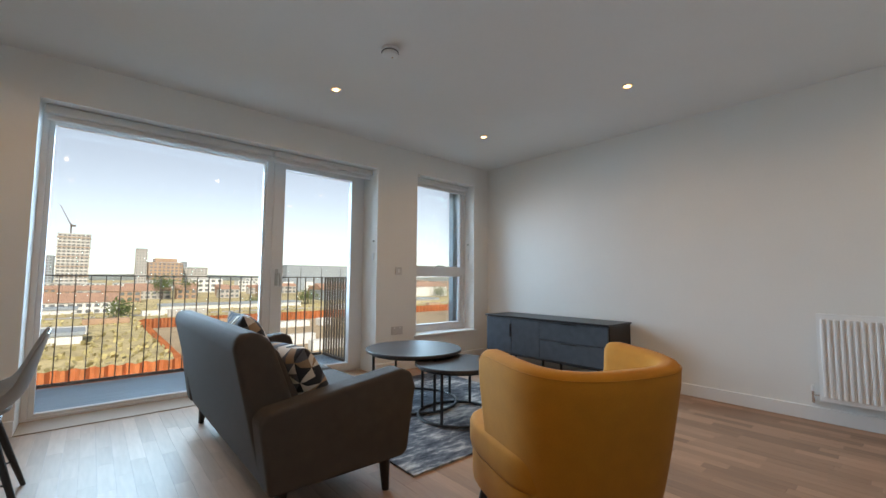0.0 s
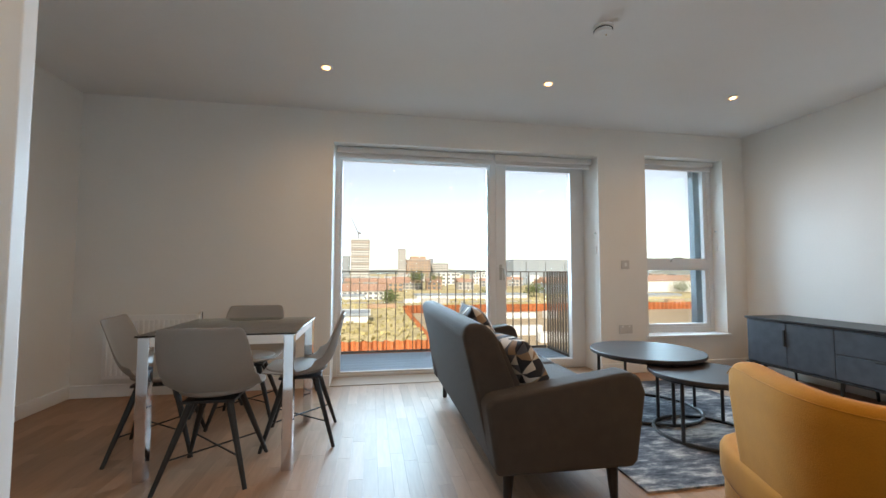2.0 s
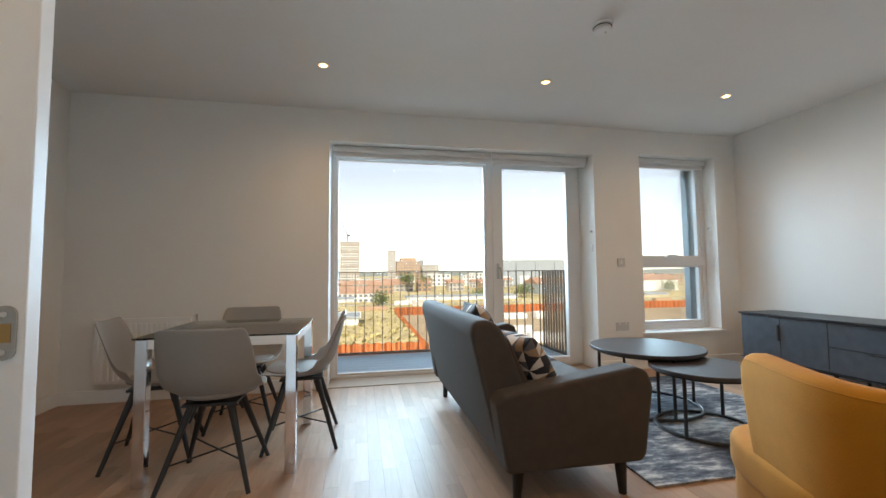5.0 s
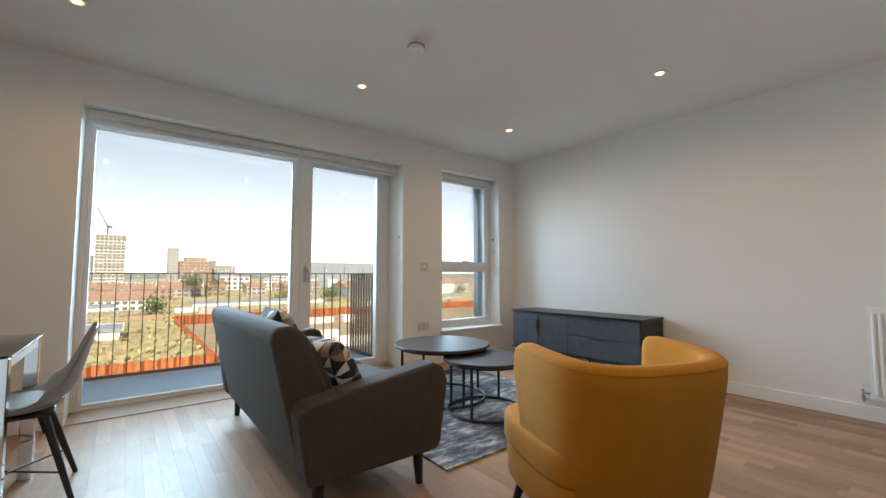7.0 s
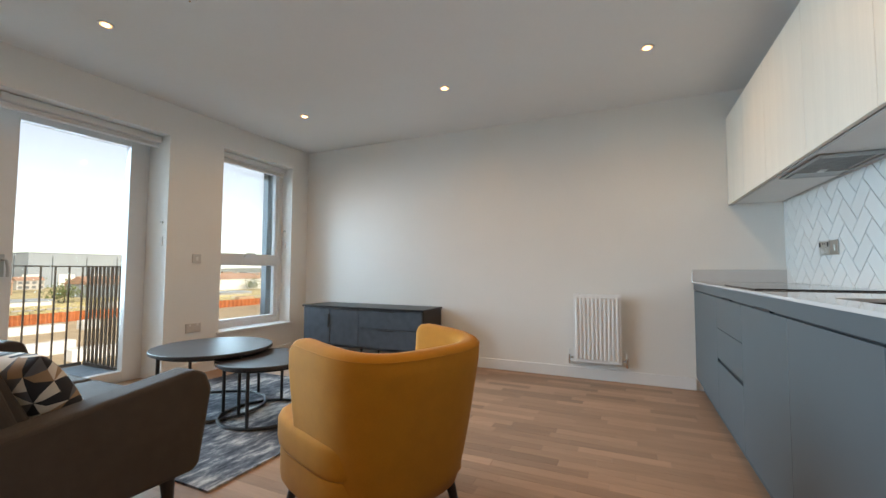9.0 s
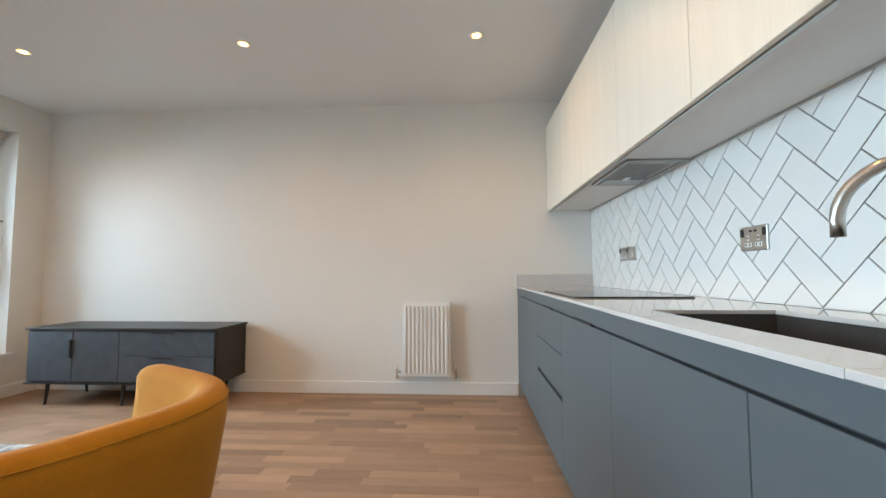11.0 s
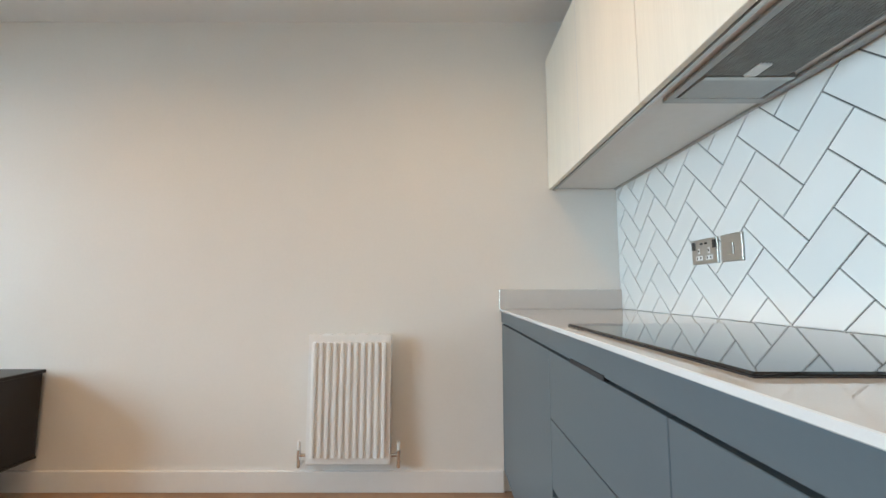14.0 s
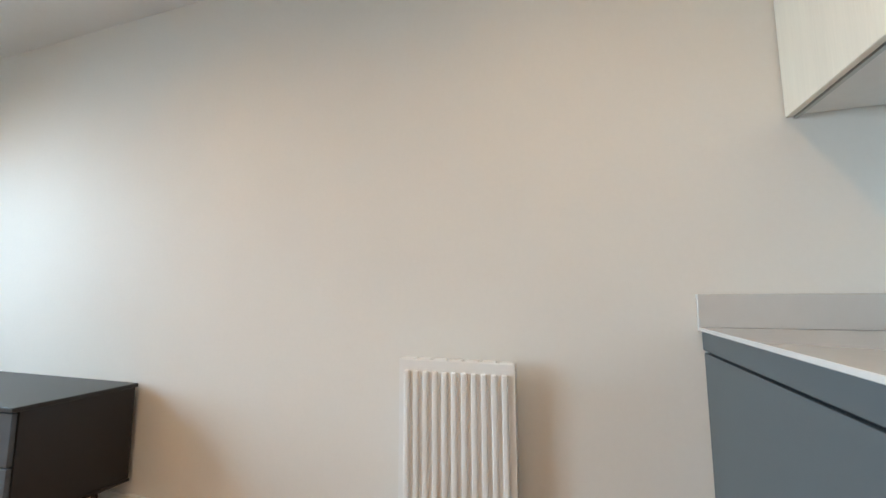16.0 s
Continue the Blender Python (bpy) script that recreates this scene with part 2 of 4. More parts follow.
def tube(points, r, n=10):
    pts = [Vector(p) for p in points]
    bm = bmesh.new()
    rings = []
    for i, p in enumerate(pts):
        d = (pts[min(i + 1, len(pts) - 1)] - pts[max(i - 1, 0)]).normalized()
        q = d.to_track_quat("Z", "Y")
        rings.append([bm.verts.new(p + q @ Vector((r * math.cos(a), r * math.sin(a), 0))) for a in (2 * math.pi * k / n for k in range(n))])
    for r0, r1 in zip(rings, rings[1:]):
        for k in range(n):
            bm.faces.new((r0[k], r0[(k + 1) % n], r1[(k + 1) % n], r1[k]))
    bm.faces.new(rings[0][::-1])
    bm.faces.new(rings[-1])
    return bm


def torus(c, R, r, n=48, flat=0.5):
    bm = bmesh.new()
    rings = []
    for i in range(n):
        a = 2 * math.pi * i / n
        rings.append([bm.verts.new((c[0] + (R + r * math.cos(b)) * math.cos(a), c[1] + (R + r * math.cos(b)) * math.sin(a), c[2] + flat * r * math.sin(b)))
                      for b in (2 * math.pi * k / 8 for k in range(8))])
    for i in range(n):
        for k in range(8):
            bm.faces.new((rings[i][k], rings[(i + 1) % n][k], rings[(i + 1) % n][(k + 1) % 8], rings[i][(k + 1) % 8]))
    return bm


def disc(c, r, h, n=64, bevel=0.004):
    bm = bmesh.new()
    bmesh.ops.create_cone(bm, cap_ends=True, segments=n, radius1=r, radius2=r, depth=h)
    bmesh.ops.translate(bm, vec=(c[0], c[1], c[2] + h / 2), verts=bm.verts)
    if bevel:
        edges = [e for e in bm.edges if abs(e.verts[0].co.z - e.verts[1].co.z) < 1e-5]
        bmesh.ops.bevel(bm, geom=edges, offset=bevel, segments=2, affect="EDGES", profile=0.5)
    return bm


def extrude_profile(outline, axis, a, b, bevel=0.0, seg=3):
    """A closed outline in the plane across an axis ('x' or 'y'), drawn out from a to b."""
    bm = bmesh.new()
    place = (lambda u, v, w: (u, w, v)) if axis == "y" else (lambda u, v, w: (w, u, v))
    lo = [bm.verts.new(place(u, v, a)) for u, v in outline]
    hi = [bm.verts.new(place(u, v, b)) for u, v in outline]
    bm.faces.new(lo)
    bm.faces.new(hi[::-1])
    n = len(outline)
    for i in range(n):
        bm.faces.new((lo[i], hi[i], hi[(i + 1) % n], lo[(i + 1) % n]))
    bmesh.ops.recalc_face_normals(bm, faces=bm.faces)
    if bevel:
        bmesh.ops.bevel(bm, geom=bm.edges[:], offset=bevel, segments=seg, affect="EDGES", profile=0.5, clamp_overlap=True)
    return bm


# ---- the room ----
EAST, NORTH, SOUTH, WEST, TOP = 4.50, 4.14, -0.735, -1.88, 2.49
OUT = 4.56  # outer face of the window wall
DX0, DX1, DZ1 = 0.14, 2.765, 2.20
WX0, WX1, WZ0, WZ1 = 3.30, 4.235, 0.345, 2.235

setting("floor_base", box(WEST - 0.1, EAST + 0.1, SOUTH - 0.1, OUT, -0.2, -0.012), GAP, "dark floor base under pale oak flooring")
setting("ceiling", box(WEST - 0.1, EAST + 0.1, SOUTH - 0.1, OUT, TOP, TOP + 0.2), CEILING, "plain white painted ceiling")
setting("wall_east", box(EAST, EAST + 0.12, SOUTH - 0.1, OUT, -0.2, TOP), PAINT, "white painted living room wall")
setting("wall_south", box(WEST, EAST, SOUTH - 0.12, SOUTH, -0.2, TOP), PAINT, "white painted kitchen wall")
setting("wall_west", box(WEST - 0.12, WEST, SOUTH - 0.12, OUT, -0.2, TOP), PAINT, "white painted dining wall")
setting("wall_north", join(box(WEST, DX0, NORTH, OUT, -0.2, TOP), box(DX0, DX1, NORTH, OUT, DZ1, TOP), box(DX1, WX0, NORTH, OUT, -0.2, TOP),
                           box(WX0, WX1, NORTH, OUT, -0.2, WZ0), box(WX0, WX1, NORTH, OUT, WZ1, TOP), box(WX1, EAST, NORTH, OUT, -0.2, TOP)),
        PAINT, "white painted wall with balcony door and window openings")
setting("wall_hall", join(box(-0.126, -0.01, SOUTH, 0.25, -0.012, TOP), box(-0.126, -0.01, 0.25, 1.06, 2.08, TOP), box(WEST, -0.012, 1.06, 1.066, -0.012, TOP)),
        PAINT, "white painted wall around the doorway")
setting("wall_cupboard_back", box(-0.75, -0.7, SOUTH, 1.06, -0.012, TOP), PAINT, "white wall closing the cupboard recess")


def skirting(name, x0, x1, y0, y1):
    setting(name, box(x0, x1, y0, y1, 0, 0.1, 0.003), GLOSSWHITE, "white gloss painted skirting board")


skirting("baseboard_east", EAST - 0.018, EAST, -0.104, NORTH)
skirting("baseboard_north_1", WEST + 0.018, DX0, NORTH - 0.018, NORTH)
skirting("baseboard_north_2", DX1, EAST - 0.018, NORTH - 0.018, NORTH)
skirting("baseboard_west", WEST, WEST + 0.018, 1.08, NORTH)
skirting("baseboard_hall", WEST + 0.018, -0.006, 1.066, 1.08)
setting("door_lining_1", box(-0.07, -0.008, 1.035, 1.06, 0, 2.08, 0.002), GLOSSWHITE, "white painted door lining")
setting("door_lining_2", box(-0.07, -0.008, 0.25, 0.275, 0, 2.08, 0.002), GLOSSWHITE, "white painted door lining")
setting("trim_door_1", box(-0.113, -0.0705, 1.046, 1.06, 0, 2.08, 0.002), CUPBOARD, "pale grey edge strip beside the lining")
# Strip colours in the dark of the shadow gap beside the cupboard.
setting("trim_door_2", box(-0.158, -0.1135, 1.05, 1.06, 0, 2.08, 0.001), mat("dark_brown_recess_shade", (0.035, 0.022, 0.016), 0.6), "dark brown strip coloured as the shaded recess by the cupboard")

strike = thing("strike_plate", (-0.028, 1.034, 0.926), "steel latch strike plate set into the white door lining", "strike plate")
stadium = [(0.013 * math.cos(k * math.pi / 12), math.copysign(0.022, 12 - k - 0.5) + 0.013 * math.sin(k * math.pi / 12)) for k in range(24)]
part("plate", extrude_profile(stadium, "y", -0.003, 0), STEEL, strike)
part("latch_hole", box(-0.009, 0.008, -0.0042, -0.0032, -0.012, 0.012), BRASS, strike, "brass coloured latch recess")
for sz in (-0.024, 0.024):
    part("screw", rod((0, -0.003, sz), (0, -0.0045, sz), 0.004, n=10), CHROME, strike)

tall = thing("tall_cupboard", (-0.449, 0.66, 0), "tall grey cupboard with satin doors beside the doorway", "cupboard")
part("body", box(-0.18, 0.265, -0.37, 0.38, 0, 2.05, 0.002), SHADOWGAP, tall)
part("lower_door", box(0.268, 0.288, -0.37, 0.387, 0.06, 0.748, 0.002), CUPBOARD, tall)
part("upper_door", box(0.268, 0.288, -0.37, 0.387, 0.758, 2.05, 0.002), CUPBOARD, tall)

# ---- balcony door, window, blinds ----
FY = 4.30  # inner face of the frames


def frame_bars(x0, x1, z0, z1, left, right, bottom, top, y0, y1):
    return join(box(x0, x0 + left, y0, y1, z0, z1, 0.003), box(x1 - right, x1, y0, y1, z0, z1, 0.003),
                box(x0 + left, x1 - right, y0, y1, z0, z0 + bottom, 0.003), box(x0 + left, x1 - right, y0, y1, z1 - top, z1, 0.003))


FD = 4.44
bd = new("door_1")
tagged(bd, "white framed balcony door with tall fixed glazed panel", kind="structure")
part("outer_frame", frame_bars(DX0, DX1, -0.01, 2.19, 0.035, 0.035, 0.035, 0.035, FD, FD + 0.08), UPVC, bd)
part("mullion", box(1.70, 1.765, FD - 0.002, FD + 0.08, 0.025, 2.155, 0.003), UPVC, bd)
part("fixed_frame", frame_bars(DX0 + 0.035, 1.70, 0.025, 2.155, 0.03, 0.02, 0.02, 0.04, FD + 0.012, FD + 0.06), UPVC, bd)
leaf = part("door_leaf", frame_bars(1.765, DX1 - 0.035, 0.025, 2.155, 0.11, 0.125, 0.075, 0.072, FD - 0.012, FD + 0.06), UPVC, bd)
for a, b, c, d in ((0.205, 1.68, 0.045, 2.115), (1.875, 2.605, 0.10, 2.083)):
    pane = part("pane", box(a - 0.01, b + 0.01, FD + 0.03, FD + 0.05, c - 0.01, d + 0.01), GLASS, bd)
    pane.visible_shadow = False
part("handle_plate", box(1.80, 1.83, FD - 0.024, FD - 0.0125, 0.93, 1.09, 0.004), STEEL, leaf)
part("handle", tube([(1.815, FD - 0.02, 1.05), (1.815, FD - 0.06, 1.05), (1.825, FD - 0.066, 1.045), (1.835, FD - 0.066, 0.99), (1.835, FD - 0.064, 0.93)], 0.009), STEEL, leaf, "brushed steel lever handle")
setting("trim_threshold", box(DX0, DX1, NORTH - 0.01, FD, -0.011, 0.006, 0.002), mat("threshold_oak", (0.3, 0.2, 0.13), 0.4, grain=10, stretch=(1, 8, 1)), "oak threshold strip")

wd = new("window_1")
tagged(wd, "white framed window with high transom and deep reveal", kind="structure")
part("window_frame", frame_bars(WX0, WX1, WZ0 + 0.02, WZ1, 0.06, 0.05, 0.06, 0.06, FY, FY + 0.08), UPVC, wd)
part("transom", box(WX0 + 0.06, WX1 - 0.05, FY - 0.004, FY + 0.075, 1.05, 1.15, 0.004), UPVC, wd)
part("sash", frame_bars(WX0 + 0.06, WX1 - 0.05, WZ0 + 0.08, 1.05, 0.04, 0.045, 0.03, 0.015, FY + 0.01, FY + 0.06), UPVC, wd)
part("sash", frame_bars(WX0 + 0.06, WX1 - 0.05, 1.15, WZ1 - 0.06, 0.04, 0.045, 0.015, 0.03, FY + 0.01, FY + 0.06), UPVC, wd)
for c, d in ((0.45, 1.04), (1.16, 2.15)):
    pane = part("pane", box(WX0 + 0.09, WX1 - 0.09, FY + 0.03, FY + 0.05, c, d), GLASS, wd)
    pane.visible_shadow = False
part("handle", tube([(3.70, FY - 0.004, 1.13), (3.70, FY - 0.03, 1.15), (3.71, FY - 0.04, 1.165), (3.82, FY - 0.04, 1.165)], 0.008), STEEL, wd, "grey window lever handle")
part("window_sill", box(WX0 - 0.03, WX1 + 0.03, NORTH - 0.03, FY, WZ0 - 0.005, WZ0 + 0.02, 0.004), GLOSSWHITE, wd)
setting("trim_outer_jamb", (box(4.095, WX1 - 0.001, 4.392, 4.47, WZ0, WZ1)), CLADDING, "dark grey outer window jamb")


def blind(x0, x1, z1):
    b = thing("roller_blind", ((x0 + x1) / 2, 4.27, z1), "white roller blind rolled up under the lintel", "roller blind", "roller blinds")
    part("cassette", box(x0, x1, 4.235, 4.30, z1 - 0.065, z1 - 0.003, 0.012, 3), BLIND, b, world_coords=True)
    part("fabric", box(x0 + 0.012, x1 - 0.012, 4.268, 4.272, z1 - 0.095, z1 - 0.06), BLIND, b, world_coords=True)
    part("bottom_bar", rod((x0 + 0.015, 4.27, z1 - 0.098), (x1 - 0.015, 4.27, z1 - 0.098), 0.012, n=14), UPVC, b, world_coords=True)


blind(DX0 + 0.02, 1.69, DZ1)
blind(1.70, DX1 - 0.01, DZ1)
blind(WX0 + 0.015, WX1 - 0.015, WZ1)


def reveal_clip(x, y, z):
    c = thing("blind_chain_clip", (x, y, z), "small white chain safety clip fixed to the reveal", "chain clip", "blind chain clips")
    part("clip", box(-0.014, -0.002, -0.012, 0.012, -0.05, 0.03, 0.003), PLASTIC, c)
    part("clip_button", rod((-0.002, 0, 0.16), (-0.02, 0, 0.16), 0.011, n=14), STEEL, c)


reveal_clip(DX1, 4.2, 1.25)
reveal_clip(WX1, 4.24, 1.3)

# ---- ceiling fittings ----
# Last four are unseen, added on the same grid to brighten the near side.
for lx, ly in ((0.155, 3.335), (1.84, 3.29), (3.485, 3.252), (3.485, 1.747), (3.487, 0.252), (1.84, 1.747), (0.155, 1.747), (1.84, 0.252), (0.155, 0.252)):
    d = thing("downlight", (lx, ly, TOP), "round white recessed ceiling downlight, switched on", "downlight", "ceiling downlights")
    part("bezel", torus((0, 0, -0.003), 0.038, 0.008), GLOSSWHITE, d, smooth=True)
    part("reflector", disc((0, 0, -0.004), 0.033, 0.003, 28, 0), REFLECTOR_HALO, d, "reflector disc with the lamp's warm halo as emission")
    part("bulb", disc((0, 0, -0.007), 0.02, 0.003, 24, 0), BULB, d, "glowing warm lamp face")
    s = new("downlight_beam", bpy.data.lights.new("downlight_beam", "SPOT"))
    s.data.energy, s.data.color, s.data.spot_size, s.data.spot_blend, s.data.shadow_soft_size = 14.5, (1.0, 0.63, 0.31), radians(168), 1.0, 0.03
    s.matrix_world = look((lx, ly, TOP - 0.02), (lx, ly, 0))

sm = thing("smoke_detector", (1.85, 2.54, TOP), "round white smoke detector on the ceiling", "smoke detector")
part("base", disc((0, 0, -0.018), 0.06, 0.018), PLASTIC, sm)
part("body", disc((0, 0, -0.045), 0.052, 0.027, bevel=0.01), PLASTIC, sm)
part("vent_ring", torus((0, 0, -0.022), 0.053, 0.003), SHADOWGAP, sm)
part("led", rod((0.02, 0, -0.045), (0.02, 0, -0.048), 0.005), BRASS, sm)

# ---- radiators ----


def radiator(x, y0, y1, z0, z1, label):
    r = thing("radiator", (x, (y0 + y1) / 2, z0), label, "radiator")
    part("back_panel", box(x + 0.035, x + 0.05, y0, y1, z0, z1 - 0.01, 0.004), GLOSSWHITE, r, world_coords=True)
    n = max(6, round((y1 - y0) / 0.0375))
    step = (y1 - y0 - 0.03) / n
    part("front_panel", box(x + 0.006, x + 0.016, y0, y1, z0, z1, 0.004), GLOSSWHITE, r, world_coords=True)
    for i in range(n):
        c = y0 + 0.015 + step * (i + 0.5)
        part("rib", box(x - 0.007, x + 0.01, c - step * 0.3, c + step * 0.3, z0 + 0.03, z1 - 0.035, 0.0055), GLOSSWHITE, r, world_coords=True)
    grille = [box(x + 0.006, x + 0.05, y0, y0 + 0.006, z0 + 0.02, z1), box(x + 0.006, x + 0.05, y1 - 0.006, y1, z0 + 0.02, z1)]
    for i in range(7):
        c = y0 + (y1 - y0) * (i + 0.5) / 7
        grille.append(box(x + 0.012, x + 0.05, c - 0.022, c + 0.022, z1 - 0.005, z1 + 0.002, 0.001))
    part("top_grille", join(*grille), GLOSSWHITE, r, world_coords=True)
    for yy, s in ((y0, -1), (y1, 1)):
        v = part("valve", join(rod((x + 0.03, yy + s * 0.04, z0 - 0.02), (x + 0.03, yy + s * 0.04, z0 + 0.06), 0.01), rod((x + 0.03, yy + s * 0.005, z0 + 0.035), (x + 0.03, yy + s * 0.045, z0 + 0.035), 0.008)), CHROME, r, "chrome radiator valve", True)
        part("valve_cap", rod((x + 0.03, yy + s * 0.04, z0 + 0.06), (x + 0.03, yy + s * 0.04, z0 + 0.1), 0.009, 0.007), PLASTIC, v, world_coords=True)
        part("pipe", rod((x + 0.03, yy + s * 0.04, z0 - 0.02), (EAST + 0.005, yy + s * 0.04, z0 - 0.02), 0.007), CHROME, r, world_coords=True)
    return r


radiator(EAST - 0.095, 0.457, 0.863, 0.162, 0.776, "white ribbed panel radiator on the living room wall")
rad2 = thing("radiator", (-1.3, NORTH, 0.15), "white panel radiator on the wall behind the dining table", "radiator")
part("panel", box(-1.62, -0.93, NORTH - 0.065, NORTH - 0.045, 0.15, 0.66, 0.004), GLOSSWHITE, rad2, world_coords=True)
part("back_panel", box(-1.62, -0.93, NORTH - 0.03, NORTH, 0.15, 0.65, 0.004), GLOSSWHITE, rad2, world_coords=True)
for i in range(18):
    c = -1.59 + i * 0.037
    part("rib", box(c - 0.012, c + 0.012, NORTH - 0.075, NORTH - 0.064, 0.18, 0.62, 0.004, 1), GLOSSWHITE, rad2, world_coords=True)
part("valve", rod((-0.9, NORTH - 0.05, 0.62), (-0.9, NORTH - 0.05, 0.68), 0.012), CHROME, rad2, world_coords=True)


PLATE = mat("satin_grey_plate", (0.58, 0.56, 0.54), 0.4, grain=40, vary=0.03)


def wall_plate(name, label, cat, x, z, w, h, material=PLATE):
    p = thing(name, (x, NORTH, z), label, cat)
    part("plate", box(-w / 2, w / 2, -0.012, 0, -h / 2, h / 2, 0.004), material, p)
    return p


ws = wall_plate("light_switch", "satin grey switch plate between door and window", "wall switch", 3.045, 1.09, 0.085, 0.085)
part("rocker", box(-0.012, 0.012, -0.015, -0.0125, -0.018, 0.018, 0.002), PLASTIC, ws)
wk = wall_plate("wall_socket", "satin grey double power socket on the wall", "socket", 3.035, 0.437, 0.146, 0.086)
for sx in (-0.036, 0.036):
    part("socket_face", box(sx - 0.026, sx + 0.026, -0.0135, -0.0122, -0.03, 0.015), PLATE, wk)
    part("switch", box(sx - 0.008, sx + 0.008, -0.016, -0.0122, 0.02, 0.036), PLASTIC, wk)

# ---- kitchen ----
KY = -0.105   # cabinet fronts
UNITS = [(0.02, 0.5), (0.5, 1.1), (1.1, 1.7), (1.7, 2.3), (2.3, 2.94), (2.94, 3.56), (3.56, EAST - 0.004)]
for i, (a, b) in enumerate(UNITS):
    u = thing("base_cabinet", ((a + b) / 2, -0.4, 0), "blue-grey handleless base cabinet" + (" with drawers" if i == 5 else " with a plain door"), "cabinet", "kitchen base cabinets")
    part("carcass", box(a + 0.001, b - 0.001, SOUTH + 0.01, KY - 0.022, 0.1, 0.862 if i != 3 and i != 2 else 0.66), PLINTH, u, world_coords=True)
    part("plinth", box(a, b, KY - 0.07, KY - 0.05, 0, 0.1), PLINTH, u, "dark recessed plinth", True)
    part("top_rail", box(a, b, KY - 0.018, KY + 0.002, 0.832, 0.887), GREYFRONT, u, world_coords=True)
    g = 0.0012
    if i == 5:
        for z0, z1 in ((0.105, 0.425), (0.447, 0.632), (0.635, 0.823)):
            part("drawer_front", box(a + g, b - g, KY - 0.02, KY, z0, z1, 0.0012, 1), GREYFRONT, u, world_coords=True)
        part("finger_groove", box(a + g, b - g, KY - 0.021, KY - 0.012, 0.425, 0.447), SHADOWGAP, u, "black finger groove", True)
    else:
        part("door", box(a + g, b - g, KY - 0.02, KY, 0.105, 0.823, 0.0012, 1), GREYFRONT, u, world_coords=True)
    part("rail_groove", box(a, b, KY - 0.021, KY - 0.014, 0.823, 0.832), SHADOWGAP, u, "black shadow groove under the worktop", True)

for (ux, uw), owner in zip(((2.58, 0.11), (3.25, 0.1)), [o for o in scene.objects if o.name.startswith("base_cabinet")][4:6]):
    part("finger_pull", box(ux - uw, ux + uw, KY - 0.01, KY + 0.0045, 0.824, 0.835, 0.001, 1), SHADOWGAP, owner, "black finger pull", True)

SX0, SX1, SY0, SY1 = 1.52, 2.26, -0.56, -0.21
wt = thing("worktop", (2.25, -0.41, 0.88), "glossy white quartz kitchen worktop with undermount sink cutout", "worktop")
part("slab", join(box(0.02, SX0, SOUTH + 0.009, KY + 0.012, 0.888, 0.9, 0.0015, 1), box(SX1, EAST - 0.002, SOUTH + 0.009, KY + 0.012, 0.888, 0.9, 0.0015, 1),
                  box(SX0, SX1, SY1, KY + 0.012, 0.888, 0.9), box(SX0, SX1, SOUTH + 0.009, SY0, 0.888, 0.9)), QUARTZ, wt, world_coords=True)
up = thing("upstand", (EAST, -0.4, 0.9), "white quartz upstand at the end of the worktop", "upstand")
part("slab", box(EAST - 0.02, EAST - 0.002, SOUTH + 0.009, KY + 0.012, 0.9, 1.0, 0.0015, 1), QUARTZ, up, world_coords=True)
sk = thing("kitchen_sink", ((SX0 + SX1) / 2, -0.35, 0.7), "dark undermount kitchen sink", "sink")
part("basin", join(box(SX0 - 0.02, SX1 + 0.02, SY0 - 0.02, SY1 + 0.02, 0.69, 0.70), box(SX0 - 0.02, SX0 - 0.004, SY0 - 0.02, SY1 + 0.02, 0.70, 0.887), box(SX1 + 0.004, SX1 + 0.02, SY0 - 0.02, SY1 + 0.02, 0.70, 0.887),
                   box(SX0 - 0.004, SX1 + 0.004, SY0 - 0.02, SY0 - 0.004, 0.70, 0.887), box(SX0 - 0.004, SX1 + 0.004, SY1 + 0.004, SY1 + 0.02, 0.70, 0.887)), SINK, sk, world_coords=True)
part("drain", disc(((SX0 + SX1) / 2, -0.35, 0.701), 0.045, 0.004, 32), STEEL, sk, world_coords=True)
tp = thing("kitchen_tap", (1.75, -0.62, 0.9), "brushed steel swan-neck kitchen tap", "tap")
arc = [(0, 0, 0.03)] + [(0, 0, 0.18)] + [(0.0, 0.115 - 0.115 * math.cos(a), 0.215 + 0.115 * math.sin(a)) for a in (math.pi * k / 14 for k in range(15))] + [(0, 0.23, 0.18)]
arc = [(p[1] * 0.75, p[1] * 0.75, p[2]) for p in arc]
part("spout", tube(arc, 0.013, 14), STEEL, tp, smooth=True)
part("base", disc((0, 0, 0), 0.026, 0.05), STEEL, tp)
part("lever", rod((-0.02, 0, 0.035), (-0.09, 0, 0.06), 0.006), STEEL, tp)

hb = thing("induction_hob", (3.14, -0.39, 0.9), "black glass induction hob set on the worktop", "hob")
part("edge_seal", box(2.818, 3.477, -0.642, -0.136, 0.9002, 0.902), SHADOWGAP, hb, "black edge seal", True)
part("glass_top", box(2.82, 3.475, -0.64, -0.138, 0.9005, 0.9065, 0.002, 1), HOB, hb, world_coords=True)

